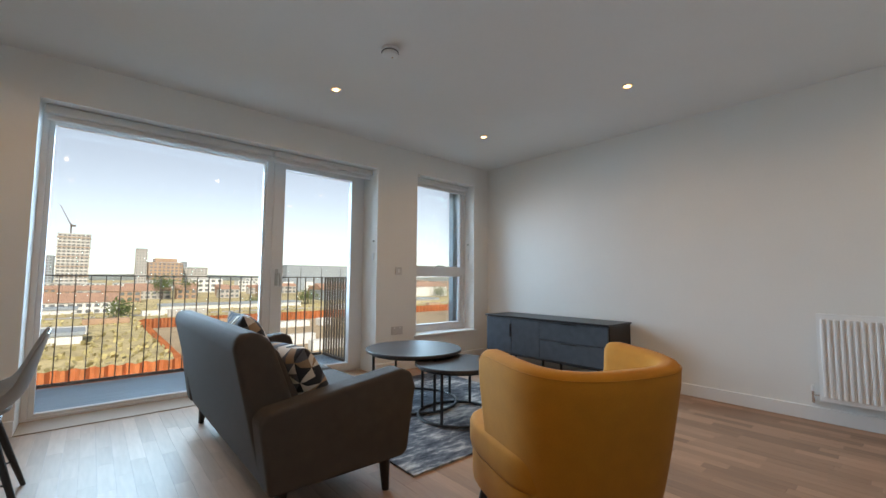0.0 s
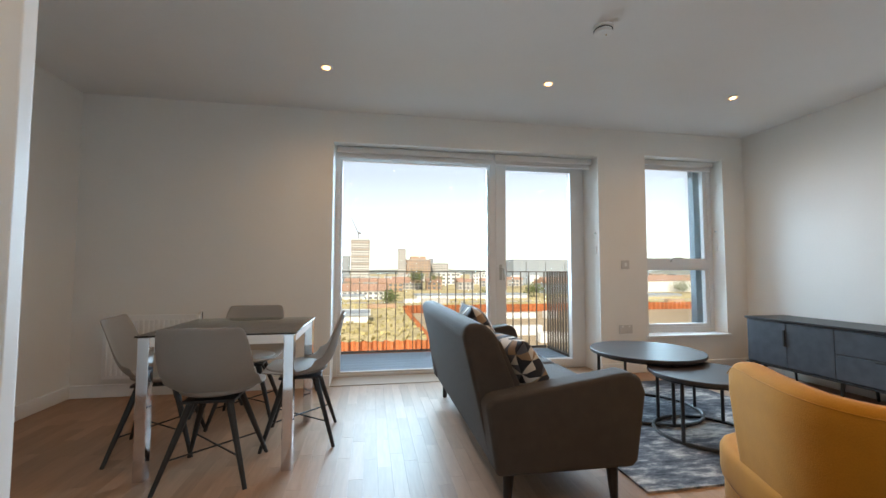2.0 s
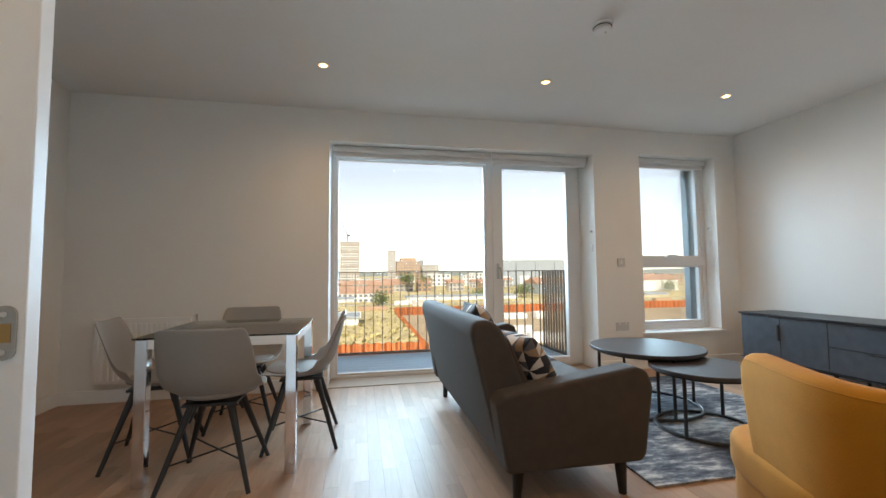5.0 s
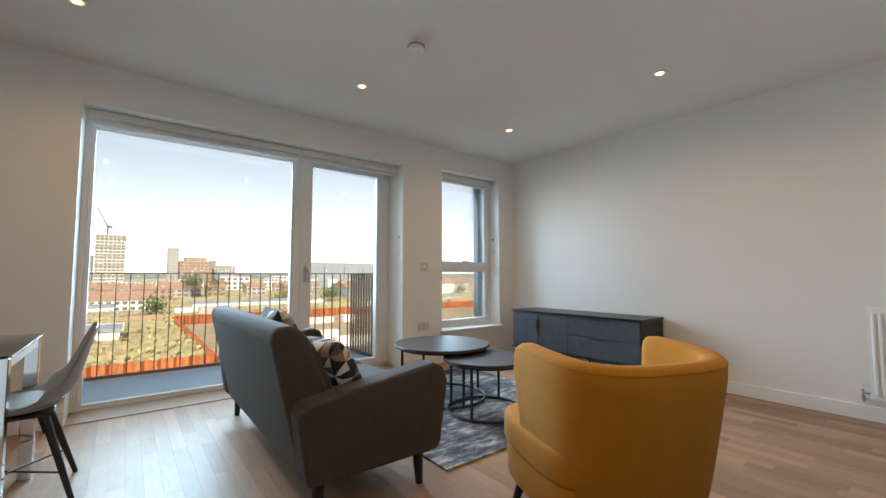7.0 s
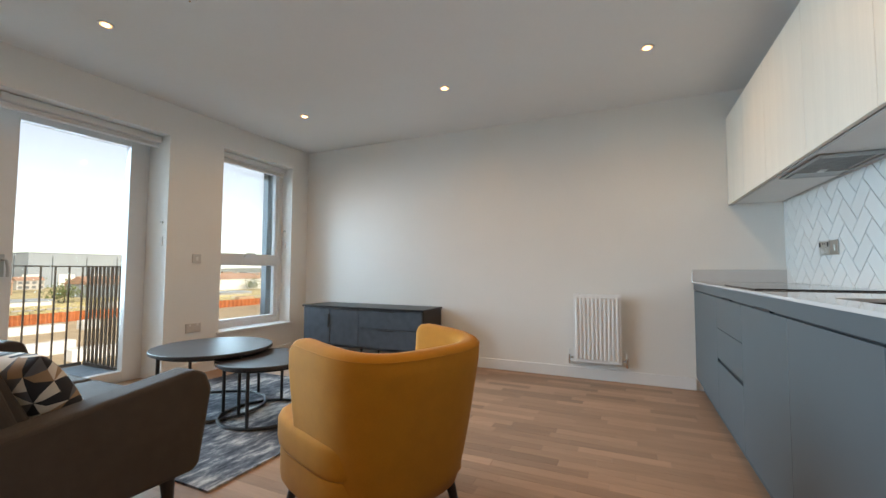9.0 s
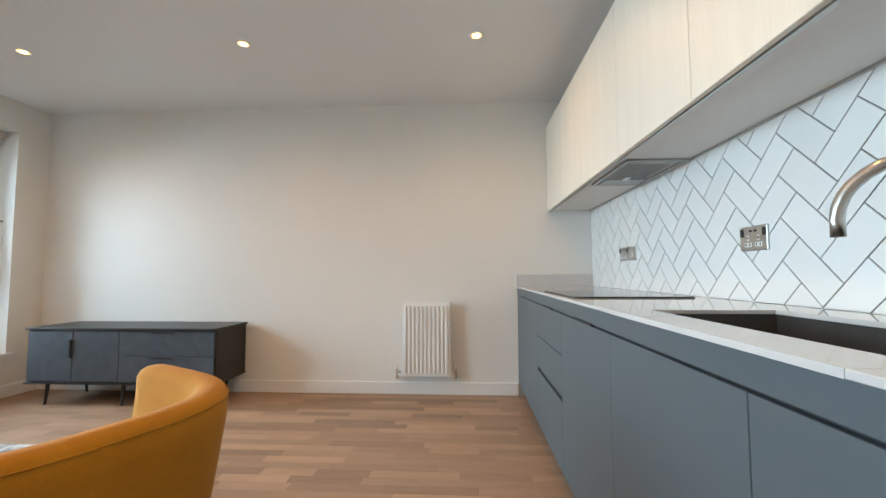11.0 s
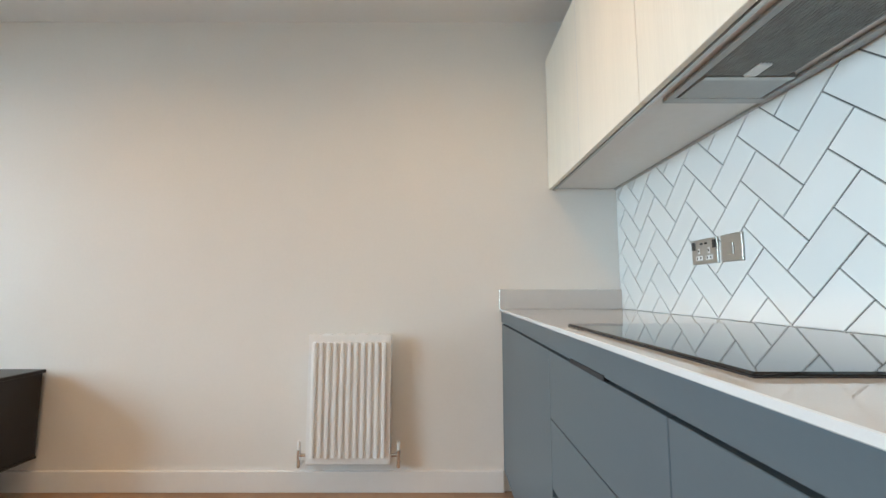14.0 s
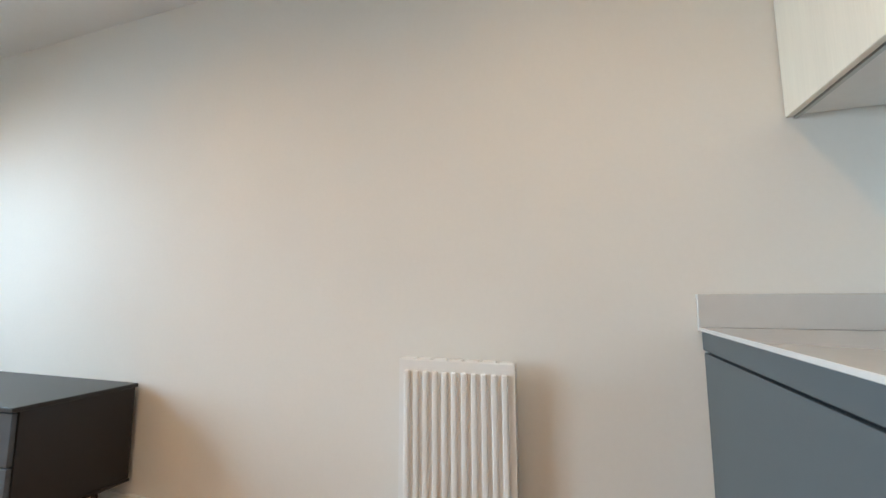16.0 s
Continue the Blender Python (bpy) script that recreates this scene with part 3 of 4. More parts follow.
UY = -0.365
UPPER = [(0.02, 1.09), (1.09, 1.69), (1.69, 2.288), (2.288, 2.888), (2.888, 3.486), (3.486, EAST - 0.004)]
for i, (a, b) in enumerate(UPPER):
    u = thing("wall_cabinet", ((a + b) / 2, -0.55, 1.53), "cream wood-grain wall cabinet with plain door" + (" holding the extractor" if i == 4 else ""), "cabinet", "kitchen wall cabinets")
    part("carcass", box(a + 0.001, b - 0.001, SOUTH + 0.002, UY - 0.021, 1.545, 2.256), CARCASS, u, world_coords=True)
    part("door", box(a + 0.0015, b - 0.0015, UY - 0.02, UY, 1.53, 2.258, 0.0015, 1), CREAM, u, world_coords=True)
    if b - a > 0.9:
        c = b - 0.5 if i else 0.55
        part("door_joint", box(c - 0.0015, c + 0.0015, UY, UY + 0.0006, 1.532, 2.255), CARCASS, u, world_coords=True)
    part("light_rail", box(a, b, UY - 0.034, UY - 0.022, 1.526, 1.545), STEEL, u, "thin grey light rail", True)
    part("underside", box(a, b, SOUTH + 0.02, UY - 0.035, 1.537, 1.545), CARCASS, u, world_coords=True)
    part("rear_trim", box(a, b, SOUTH + 0.009, SOUTH + 0.019, 1.530, 1.545), STEEL, u, "thin grey rear trim", True)

ho = thing("extractor_hood", (3.2, -0.57, 1.53), "built-in stainless steel extractor hood under the wall cabinet", "extractor hood")
part("frame", frame_bars(2.945, 3.475, -0.71, -0.425, 0.02, 0.03, 0.02, 0.02, 0, 0.012), HOODGREY, ho)
hf = ho.children[0]
for v in hf.data.vertices:
    x, y, z = v.co
    v.co = Vector((x, z, 1.524 + y)) - Vector((3.2, -0.57, 1.53))
part("filter_mesh", box(2.99, 3.33, -0.66, -0.45, 1.528, 1.535), MESH, ho, "grey metal filter mesh", True)
part("filter_frame", box(2.975, 2.99, -0.68, -0.455, 1.524, 1.536), STEEL, ho, world_coords=True)
part("filter_frame", box(3.33, 3.345, -0.68, -0.455, 1.524, 1.536), STEEL, ho, world_coords=True)
part("control_panel", box(3.345, 3.445, -0.68, -0.455, 1.526, 1.536), HOODGREY, ho, world_coords=True)
part("filter_catch", box(3.27, 3.325, -0.575, -0.545, 1.522, 1.53, 0.002), PLASTIC, ho, "pale filter catch", True)
for k in range(24):
    yy = -0.655 + k * 0.0085
    part("mesh_slat", box(2.992, 3.328, yy, yy + 0.003, 1.5265, 1.5285), MESH, ho, world_coords=True)


def tile_plate(name, label, x, w, double):
    p = thing(name, (x, SOUTH + 0.0085, 1.132), label, "socket")
    part("plate", box(-w / 2, w / 2, 0, 0.007, -0.045, 0.045, 0.003), STEEL, p)
    if double:
        for sx in (-w * 0.19, w * 0.19):
            side = 1 if sx > 0 else -1
            for hz, hw, hh in ((0.002, 0.0055, 0.010), (-0.023, 0.018, 0.0075)):
                surround = part("pin_surround", box(sx - hw, sx + hw, 0.0068, 0.0080, hz - hh, hz + hh, 0.0004, 1), PLASTIC, p, "white pin surround")
                for px in ((0,) if hw < 0.01 else (-0.010, 0.010)):
                    part("pin_slot", box(sx + px - 0.0025, sx + px + 0.0025, 0.0081, 0.0086, hz - 0.004, hz + 0.004), SHADOWGAP, surround)
            part("rocker", box(side * w * 0.40 - 0.008, side * w * 0.40 + 0.008, 0.0068, 0.0105, 0.008, 0.036, 0.001, 1), BLACKMETAL, p, "dark switch rocker")
            part("usb_port", box(sx * 0.45 - 0.007, sx * 0.45 + 0.007, 0.0068, 0.0078, 0.024, 0.031), SHADOWGAP, p)
    else:
        part("rocker", box(-0.012, 0.012, 0.0072, 0.0105, -0.02, 0.016, 0.001, 1), STEEL, p)


tile_plate("wall_socket", "brushed steel double socket on the tiled splashback", 3.79, 0.142, True)
tile_plate("cooker_switch", "brushed steel switch plate on the tiled splashback", 3.654, 0.098, False)
tile_plate("wall_socket", "brushed steel double socket above the worktop by the sink", 2.572, 0.142, True)

# ---- sofa ----
so = thing("sofa", (1.3, 2.9, 0), "taupe two-seat fabric sofa with tapered dark legs", "sofa")
SY0_, SY1_ = 2.02, 3.74
part("backrest", extrude_profile([(1.02, 0.16), (0.885, 0.74), (0.905, 0.787), (0.98, 0.79), (1.04, 0.74), (1.17, 0.40), (1.17, 0.16)], "y", SY0_ + 0.1, SY1_ - 0.16, 0.028, 4), TAUPE, so, world_coords=True)
for ya, yb in ((SY0_, SY0_ + 0.125), (SY1_ - 0.125, SY1_)):
    part("armrest", extrude_profile([(1.01, 0.17), (0.965, 0.455), (0.995, 0.49), (1.62, 0.575), (1.675, 0.55), (1.70, 0.48), (1.655, 0.19), (1.63, 0.165)], "y", ya, yb, 0.025), TAUPE, so, world_coords=True)
part("base", box(1.1, 1.64, SY0_ + 0.126, SY1_ - 0.126, 0.16, 0.30, 0.015), TAUPE, so, world_coords=True)
mid_y = (SY0_ + SY1_) / 2
for ya, yb in ((SY0_ + 0.128, mid_y - 0.002), (mid_y + 0.002, SY1_ - 0.128)):
    part("seat_cushion", box(1.12, 1.69, ya, yb, 0.30, 0.43, 0.035, 4), TAUPE, so, world_coords=True)
    part("back_cushion", extrude_profile([(1.12, 0.43), (1.01, 0.69), (1.04, 0.715), (1.07, 0.705), (1.20, 0.43)], "y", ya, yb, 0.025), TAUPE, so, world_coords=True)
for lx, ly in ((1.10, 2.14), (1.57, 2.10), (1.10, 3.675), (1.57, 3.675)):
    part("leg", rod((lx + (0.01 if lx > 1.3 else -0.01), ly, 0), (lx, ly, 0.17), 0.017, 0.029, 14), LEGBLACK, so, "tapered black wooden leg", True)


def pillow(loc, rx, ry, rz, size, seed):
    rnd = random.Random(seed)
    p = thing("cushion", loc, "square scatter cushion with black, cream and tan triangles, on the sofa", "cushion", "sofa cushions")
    n = 16
    bm = bmesh.new()
    sheets = []
    for side in (1, -1):
        grid = []
        for i in range(n + 1):
            row = []
            for j in range(n + 1):
                u, v = 2 * i / n - 1, 2 * j / n - 1
                edge = max(0.0, (1 - u * u) * (1 - v * v))
                pinch = 1 - 0.09 * (u * u * (1 - v * v) + v * v * (1 - u * u))
                row.append(bm.verts.new((u * size / 2 * pinch, v * size / 2 * pinch, side * 0.085 * edge ** 0.45 + side * 0.003)))
            grid.append(row)
        tone = {}
        for i in range(n):
            for j in range(n):
                a, b, c, d = grid[i][j], grid[i + 1][j], grid[i + 1][j + 1], grid[i][j + 1]
                I, J = i // 2, j // 2
                flip = (I + J) % 2
                fu, fv = (i % 2 + 0.5) / 2, (j % 2 + 0.5) / 2
                tris = ((a, b, c), (a, c, d)) if not flip else ((a, b, d), (b, c, d))
                for k, t in enumerate(tris):
                    cu = sum(((2 * I + 1) - (w[0])) * 0 + w[0] for w in ((i + q, j + r) for q, r in (((0, 0), (1, 0), (1, 1)), ((0, 0), (1, 1), (0, 1)))[k] if not flip)) / 3 if not flip else sum(i + q for q, r in (((0, 0), (1, 0), (0, 1)), ((1, 0), (1, 1), (0, 1)))[k]) / 3
                    cv = sum(j + r for q, r in (((0, 0), (1, 0), (1, 1)), ((0, 0), (1, 1), (0, 1)))[k]) / 3 if not flip else sum(j + r for q, r in (((0, 0), (1, 0), (0, 1)), ((1, 0), (1, 1), (0, 1)))[k]) / 3
                    lu, lv = cu - 2 * I, cv - 2 * J
                    half = (lu > lv) if not flip else (lu + lv > 2)
                    key = (I, J, half)
                    tone.setdefault(key, rnd.choice((0, 0, 1, 1, 2, 3)))
                    f = bm.faces.new(t if side == 1 else t[::-1])
                    f.material_index = tone[key]
                    f.smooth = True
        sheets.append(grid)
    bmesh.ops.remove_doubles(bm, verts=bm.verts, dist=0.007)
    part("cover", bm, CUSH, p)
    p.matrix_world = pose(*loc, rx, ry, rz)
    return p


pillow((1.215, 2.33, 0.535), 0, 60, 14, 0.40, 3)
pillow((1.15, 2.80, 0.625), 0, 66, -4, 0.42, 9)

# ---- armchair ----


def armchair(loc, facing):
    c = thing("armchair", loc, "mustard yellow velvet tub armchair with dark wooden legs", "armchair", rz=facing - 90)
    # local: faces +y; the back is nearly flat and turns forward into two wings of the same height
    HALF, DEEP, REACH, THICK = 0.347, 0.335, 0.14, 0.085

    def plan(s):
        """A point and its outward normal on the outer line, s from -1 (one wing tip) to 1 (the other)."""
        k = abs(s)
        if k > 0.78:
            return Vector((math.copysign(HALF, s), REACH * (k - 0.78) / 0.22)), Vector((math.copysign(1, s), 0))
        a = k / 0.78 * math.pi / 2
        x, y = HALF * math.sin(a) ** 0.72, -DEEP * max(0.0, math.cos(a)) ** 0.62
        nx, ny = (x / HALF) ** 2.2 / HALF, -(-y / DEEP) ** 2.2 / DEEP
        return Vector((math.copysign(x, s), y)), Vector((math.copysign(nx, s), ny)).normalized()

    bm = bmesh.new()
    N, M = 48, 10
    rows, seam = [], []
    for i in range(N + 1):
        s = i / N * 2 - 1
        p, nrm = plan(s)
        end = max(0.0, abs(s) - 0.93) / 0.07
        top = 0.708 + 0.024 * min(1.0, abs(s) * 1.2) ** 2 - 0.03 * end ** 2
        thick = THICK * (1 - 0.25 * end ** 2)

        def at(h, depth):
            flare = 0.80 + 0.20 * min(1.0, h * 1.15) ** 0.7
            q = p * flare - nrm * depth
            return Vector((q.x, q.y - 0.025 * h, 0.15 + (top - 0.15) * h))

        outer = [at(j / M * 0.955, 0) for j in range(M + 1)]
        crown = [at(0.985, thick * 0.12), at(1.0, thick * 0.35), at(1.0, thick * 0.65), at(0.985, thick * 0.88)]
        inner = [at(j / M * 0.955, thick) for j in range(M, -1, -1)]
        rows.append([bm.verts.new(v) for v in outer + crown + inner])
        seam.append(at(0.962, -0.0005))
    K = len(rows[0])
    for r0, r1 in zip(rows, rows[1:]):
        for k in range(K):
            bm.faces.new((r0[k], r1[k], r1[(k + 1) % K], r0[(k + 1) % K]))
    bm.faces.new(rows[0])
    bm.faces.new(rows[-1][::-1])
    bmesh.ops.recalc_face_normals(bm, faces=bm.faces)
    caps = [f for f in bm.faces if len(f.verts) > 4]
    bmesh.ops.bevel(bm, geom=[e for f in caps for e in f.edges], offset=0.012, segments=3, affect="EDGES", profile=0.5, clamp_overlap=True)
    part("backrest", bm, MUSTARD, c, smooth=True)
    part("piping", tube(seam, 0.0014, 6), MUSTARD, c, smooth=True)
    outline = [(0.26 * math.cos(t) * (1 if abs(math.cos(t)) < 2 else 1), 0.27 * math.sin(t)) for t in (2 * math.pi * k / 28 for k in range(28))]
    outline = [(math.copysign(abs(x / 0.26) ** 0.45, x) * 0.335, math.copysign(abs(y / 0.27) ** 0.6, y) * (0.40 if y > 0 else 0.24)) for x, y in outline]

    def slab(z0, z1, grow, bev):
        b = bmesh.new()
        vs = [b.verts.new((x * grow, y * grow, z0)) for x, y in outline]
        f = b.faces.new(vs)
        ext = bmesh.ops.extrude_face_region(b, geom=[f])
        bmesh.ops.translate(b, vec=(0, 0, z1 - z0), verts=[v for v in ext["geom"] if isinstance(v, bmesh.types.BMVert)])
        bmesh.ops.recalc_face_normals(b, faces=b.faces)
        edges = [e for e in b.edges if abs(e.verts[0].co.z - e.verts[1].co.z) < 1e-6]
        bmesh.ops.bevel(b, geom=edges, offset=bev, segments=4, affect="EDGES", profile=0.5)
        return b

    part("seat", slab(0.28, 0.41, 1.0, 0.03), MUSTARD, c, smooth=True)
    part("seat_base", slab(0.15, 0.295, 0.97, 0.02), MUSTARD, c, smooth=True)
    part("seat_piping", tube([(x * 0.985, y * 0.985, 0.388) for x, y in outline + outline[:1]], 0.004, 6), MUSTARD, c, smooth=True)
    for lx, ly in ((-0.2, -0.18), (0.2, -0.18), (-0.23, 0.24), (0.23, 0.24)):
        part("leg", rod((lx * 1.18, ly * 1.15, 0), (lx, ly, 0.165), 0.013, 0.024, 14), LEGBLACK, c, "tapered black wooden leg")
    return c


armchair((1.94, 1.325, 0), 69)

# ---- coffee tables and rug ----


def coffee_table(x, y, r, h, ring, label, turn):
    t = thing("coffee_table", (x, y, 0.012), label, "coffee table", "nesting coffee tables", turn)
    h -= 0.012
    part("tabletop", disc((0, 0, h - 0.022), r, 0.022, 72), TABLETOP, t)
    part("top_ring", torus((0, 0, h - 0.031), ring, 0.009, 56, 1), BLACKMETAL, t)
    part("base_ring", torus((0, 0, 0.010), ring, 0.013, 64, 0.75), BLACKMETAL, t)
    for k in range(4):
        a = math.pi / 2 * k
        part("leg", rod((ring * math.cos(a), ring * math.sin(a), 0.01), (ring * math.cos(a), ring * math.sin(a), h - 0.025), 0.011), BLACKMETAL, t)


coffee_table(2.50, 3.11, 0.39, 0.442, 0.35, "large round coffee table with dark wood top and black ring base", -10)
coffee_table(2.55, 2.64, 0.315, 0.395, 0.285, "smaller round nesting coffee table with dark top and black base", 26)

rg = thing("rug", (2.55, 2.95, 0), "abstract grey and cream woven rug under the coffee tables", "rug")
rbm = bmesh.new()
bmesh.ops.create_grid(rbm, x_segments=40, y_segments=50, size=0.5)
for v in rbm.verts:
    v.co = Vector((v.co.x * 1.6, v.co.y * 1.7, 0.011 + 0.0012 * noise.noise(v.co * 40)))
top_faces = rbm.faces[:]
border = [e for e in rbm.edges if e.is_boundary]
ext = bmesh.ops.extrude_edge_only(rbm, edges=border)
for v in ext["geom"]:
    if isinstance(v, bmesh.types.BMVert):
        v.co.z = 0.001
part("woven_field", rbm, RUG, rg)

# ---- sideboard ----
sb = thing("sideboard", (4.25, 2.97, 0), "dark slate-effect sideboard with two doors and two drawers", "sideboard")
BX0, BX1, BY0, BY1 = 4.04, 4.475, 2.225, 3.735
part("body", box(BX0 + 0.018, BX1, BY0, BY1, 0.18, 0.58, 0.002), DARKWOOD, sb, world_coords=True)
part("top", box(BX0 - 0.01, BX1 + 0.005, BY0 - 0.012, BY1 + 0.012, 0.58, 0.598, 0.003), DARKWOOD, sb, world_coords=True)
part("bottom_rim", box(BX0 - 0.006, BX1, BY0 - 0.008, BY1 + 0.008, 0.168, 0.18, 0.002), DARKWOOD, sb, world_coords=True)
YS = (2.232, 2.985, 3.36, 3.728)
for ya, yb in ((YS[1], YS[2]), (YS[2], YS[3])):
    d = part("door", box(BX0, BX0 + 0.017, ya + 0.002, yb - 0.002, 0.19, 0.573, 0.0015, 1), SLATE, sb, world_coords=True)
part("handle", box(BX0 - 0.012, BX0, YS[2] + 0.004, YS[2] + 0.022, 0.37, 0.51, 0.003), BLACKMETAL, d, "black edge handle", True)
for z0, z1 in ((0.19, 0.38), (0.386, 0.573)):
    dr = part("drawer", box(BX0, BX0 + 0.017, YS[0], YS[1] - 0.002, z0, z1, 0.0015, 1), SLATE, sb, world_coords=True)
    part("handle", box(BX0 - 0.012, BX0, 2.55, 2.72, z1 - 0.014, z1 - 0.002, 0.002), BLACKMETAL, dr, "black edge handle", True)
for ly in (BY0 + 0.13, (BY0 + BY1) / 2, BY1 - 0.13):
    for lx, dx in ((BX0 + 0.06, -0.02), (BX1 - 0.06, 0.02)):
        part("leg", rod((lx + dx, ly, 0), (lx, ly, 0.17), 0.009, 0.015), LEGBLACK, sb, "tapered black leg", True)

# ---- dining table and chairs ----
dt = thing("dining_table", (-0.265, 2.97, 0), "glass-topped dining table with white and chrome frame legs", "dining table")
TX, TY, TH = 0.365, 0.365, 0.70
gt = part("tabletop", box(-TX - 0.01, TX + 0.01, -TY - 0.01, TY + 0.01, TH - 0.008, TH, 0.002), TABLEGLASS, dt, "clear glass top")
gt.visible_shadow = False
for sx, sy in ((-1, -1), (1, -1), (-1, 1), (1, 1)):
    cx, cy = sx * (TX - 0.026), sy * (TY - 0.026)
    part("leg", box(cx - 0.026, cx + 0.026, cy - 0.026, cy + 0.026, 0, TH - 0.009, 0.003), CHROME, dt, "chrome square leg")
for sy in (-1, 1):
    cy = sy * (TY - 0.026)
    part("apron", box(-TX + 0.053, TX - 0.053, cy - 0.022, cy + 0.022, TH - 0.055, TH - 0.009, 0.002), GLOSSWHITE, dt, "white apron rail")
    cx = sy * (TX - 0.026)
    part("apron", box(cx - 0.022, cx + 0.022, -TY + 0.053, TY - 0.053, TH - 0.055, TH - 0.009, 0.002), GLOSSWHITE, dt, "white apron rail")


def dining_chair():
    c = thing("dining_chair", (0, 0, 0), "grey moulded tub dining chair with black crossed legs", "dining chair", "chairs round the dining table")
    prof = [(0.215, 0.425), (0.19, 0.432), (0.10, 0.415), (0.0, 0.405), (-0.09, 0.41), (-0.155, 0.44), (-0.19, 0.50), (-0.212, 0.58), (-0.232, 0.67), (-0.25, 0.735), (-0.253, 0.758)]
    wid = [0.15, 0.19, 0.215, 0.225, 0.228, 0.225, 0.218, 0.214, 0.206, 0.193, 0.178]
    lift = [0.0, 0.005, 0.02, 0.035, 0.06, 0.075, 0.06, 0.045, 0.03, 0.018, 0.008]
    bm = bmesh.new()
    rows = []
    for (y, z), w, l in zip(prof, wid, lift):
        row = []
        for k in range(11):
            s = k / 10 * 2 - 1
            wrap = l * abs(s) ** 2.6
            up_ = wrap * (1 if z < 0.47 else 0.15)
            fwd = wrap * (0.1 if z < 0.44 else 1.0)
            row.append(bm.verts.new((s * w, y + fwd, z + up_)))
        rows.append(row)
    for r0, r1 in zip(rows, rows[1:]):
        for k in range(10):
            bm.faces.new((r0[k], r0[k + 1], r1[k + 1], r1[k]))
    bmesh.ops.recalc_face_normals(bm, faces=bm.faces)
    sh = part("shell", bm, SHELL, c, smooth=True)
    sol = sh.modifiers.new("thick", "SOLIDIFY")
    sol.thickness, sol.offset = 0.008, 0
    sub = sh.modifiers.new("round", "SUBSURF")
    sub.levels = sub.render_levels = 1
    pd = disc((0, 0.03, 0.413), 0.18, 0.028, 32, 0.01)
    part("seat_pad", pd, PAD, c, smooth=True)
    part("seat_bracket", box(-0.12, 0.12, -0.12, 0.12, 0.378, 0.392, 0.003), BLACKMETAL, c)
    for sx in (-1, 1):
        for sy in (-1, 1):
            foot, head = Vector((sx * 0.2, sy * 0.2, 0)), Vector((sx * 0.085, sy * 0.085, 0.385))
            lg = part("leg", rod(foot, head, 0.010, 0.018, 10), LEGBLACK, c, "black splayed wooden leg")
            part("leg_bracket", rod(foot.lerp(head, 0.78) + Vector((-sx * 0.016, -sy * 0.016, 0)), head + Vector((-sx * 0.02, -sy * 0.02, 0.002)), 0.008), BLACKMETAL, lg)
    for sx in (-1, 1):
        part("cross_brace", rod((sx * 0.16, -0.16, 0.135), (-sx * 0.16, 0.16, 0.135 + 0.008 * sx), 0.0045, n=8), BLACKMETAL, c)
    return c


ch = dining_chair()
ch.matrix_world = pose(-0.28, 2.66, 0, 0, 0, 0)
copy_thing(ch, pose(0.075, 3.05, 0, 0, 0, 93))
copy_thing(ch, pose(-0.70, 3.02, 0, 0, 0, -80))
copy_thing(ch, pose(-0.35, 3.44, 0, 0, 0, 183))

# ---- balcony ----
bal = thing("balcony_railing", (1.0, 5.57, -0.06), "dark metal balcony railing with slim vertical bars", "railing")
RX0, RX1, RY, RZ = -0.9, 2.82, 5.57, 1.02
part("top_rail", box(RX0, RX1 + 0.02, RY - 0.025, RY + 0.025, RZ - 0.012, RZ, 0.002), RAILMETAL, bal, world_coords=True)
part("bottom_rail", box(RX0, RX1, RY - 0.012, RY + 0.012, 0.0, 0.03), RAILMETAL, bal, world_coords=True)
n = 34
for i in range(n):
    x = RX0 + 0.03 + i * (RX1 - RX0 - 0.05) / (n - 1)
    part("bar", box(x - 0.004, x + 0.004, RY - 0.012, RY + 0.012, 0.03, RZ - 0.012), RAILMETAL, bal, world_coords=True)
scr = thing("balcony_screen", (2.84, 5.0, -0.06), "dark slatted balcony side screen", "screen")
part("top_rail", box(2.815, 2.865, 4.57, 5.54, RZ - 0.012, RZ), RAILMETAL, scr, world_coords=True)
part("bottom_rail", box(2.82, 2.86, 4.57, 5.54, 0.0, 0.03), RAILMETAL, scr, world_coords=True)
for i in range(14):
    y = 4.58 + i * 0.073
    part("slat", box(2.834, 2.846, y, y + 0.036, 0.03, RZ - 0.012), RAILMETAL, scr, world_coords=True)
dk = new("balcony_floor")
tagged(dk, "grey boarded balcony floor with skylight blue in its colour", kind="structure")
for i in range(8):
    y = 4.57 + i * 0.129
    part("board", box(-1.0, 2.9, y, y + 0.125, -0.05, -0.01, 0.002, 1), DECK, dk)
part("deck_base", box(-1.0, 2.9, 4.56, 5.62, -0.2, -0.055), PLINTH, dk)

# ---- outdoors ----
GZ = -13.0
BANK, PIT = -9.25, -11.0
gnd = bmesh.new()
bmesh.ops.create_grid(gnd, x_segments=2, y_segments=2, size=3000)
bmesh.ops.translate(gnd, vec=(0, 0, GZ), verts=gnd.verts)
setting("ground", gnd, GROUND, "dry scrubby wasteland stretching to the horizon")
pit = box(10.4, 310, 22, 117.4, GZ - 1, PIT)
setting("ground_site", pit, SAND, "bare sandy building site ground")
road = bmesh.new()
bmesh.ops.create_grid(road, x_segments=1, y_segments=1, size=0.5)
for v in road.verts:
    v.co = Vector((v.co.x * 700, 135 + v.co.y * 5, BANK + 0.06))
setting("road", road, CONCRETE, "pale access road across the site")


def base_level(x, y):
    return BANK if 58 < y < 150 and (x < 9 or y > 119) else PIT if x > 9 and 22 < y < 118 else GZ


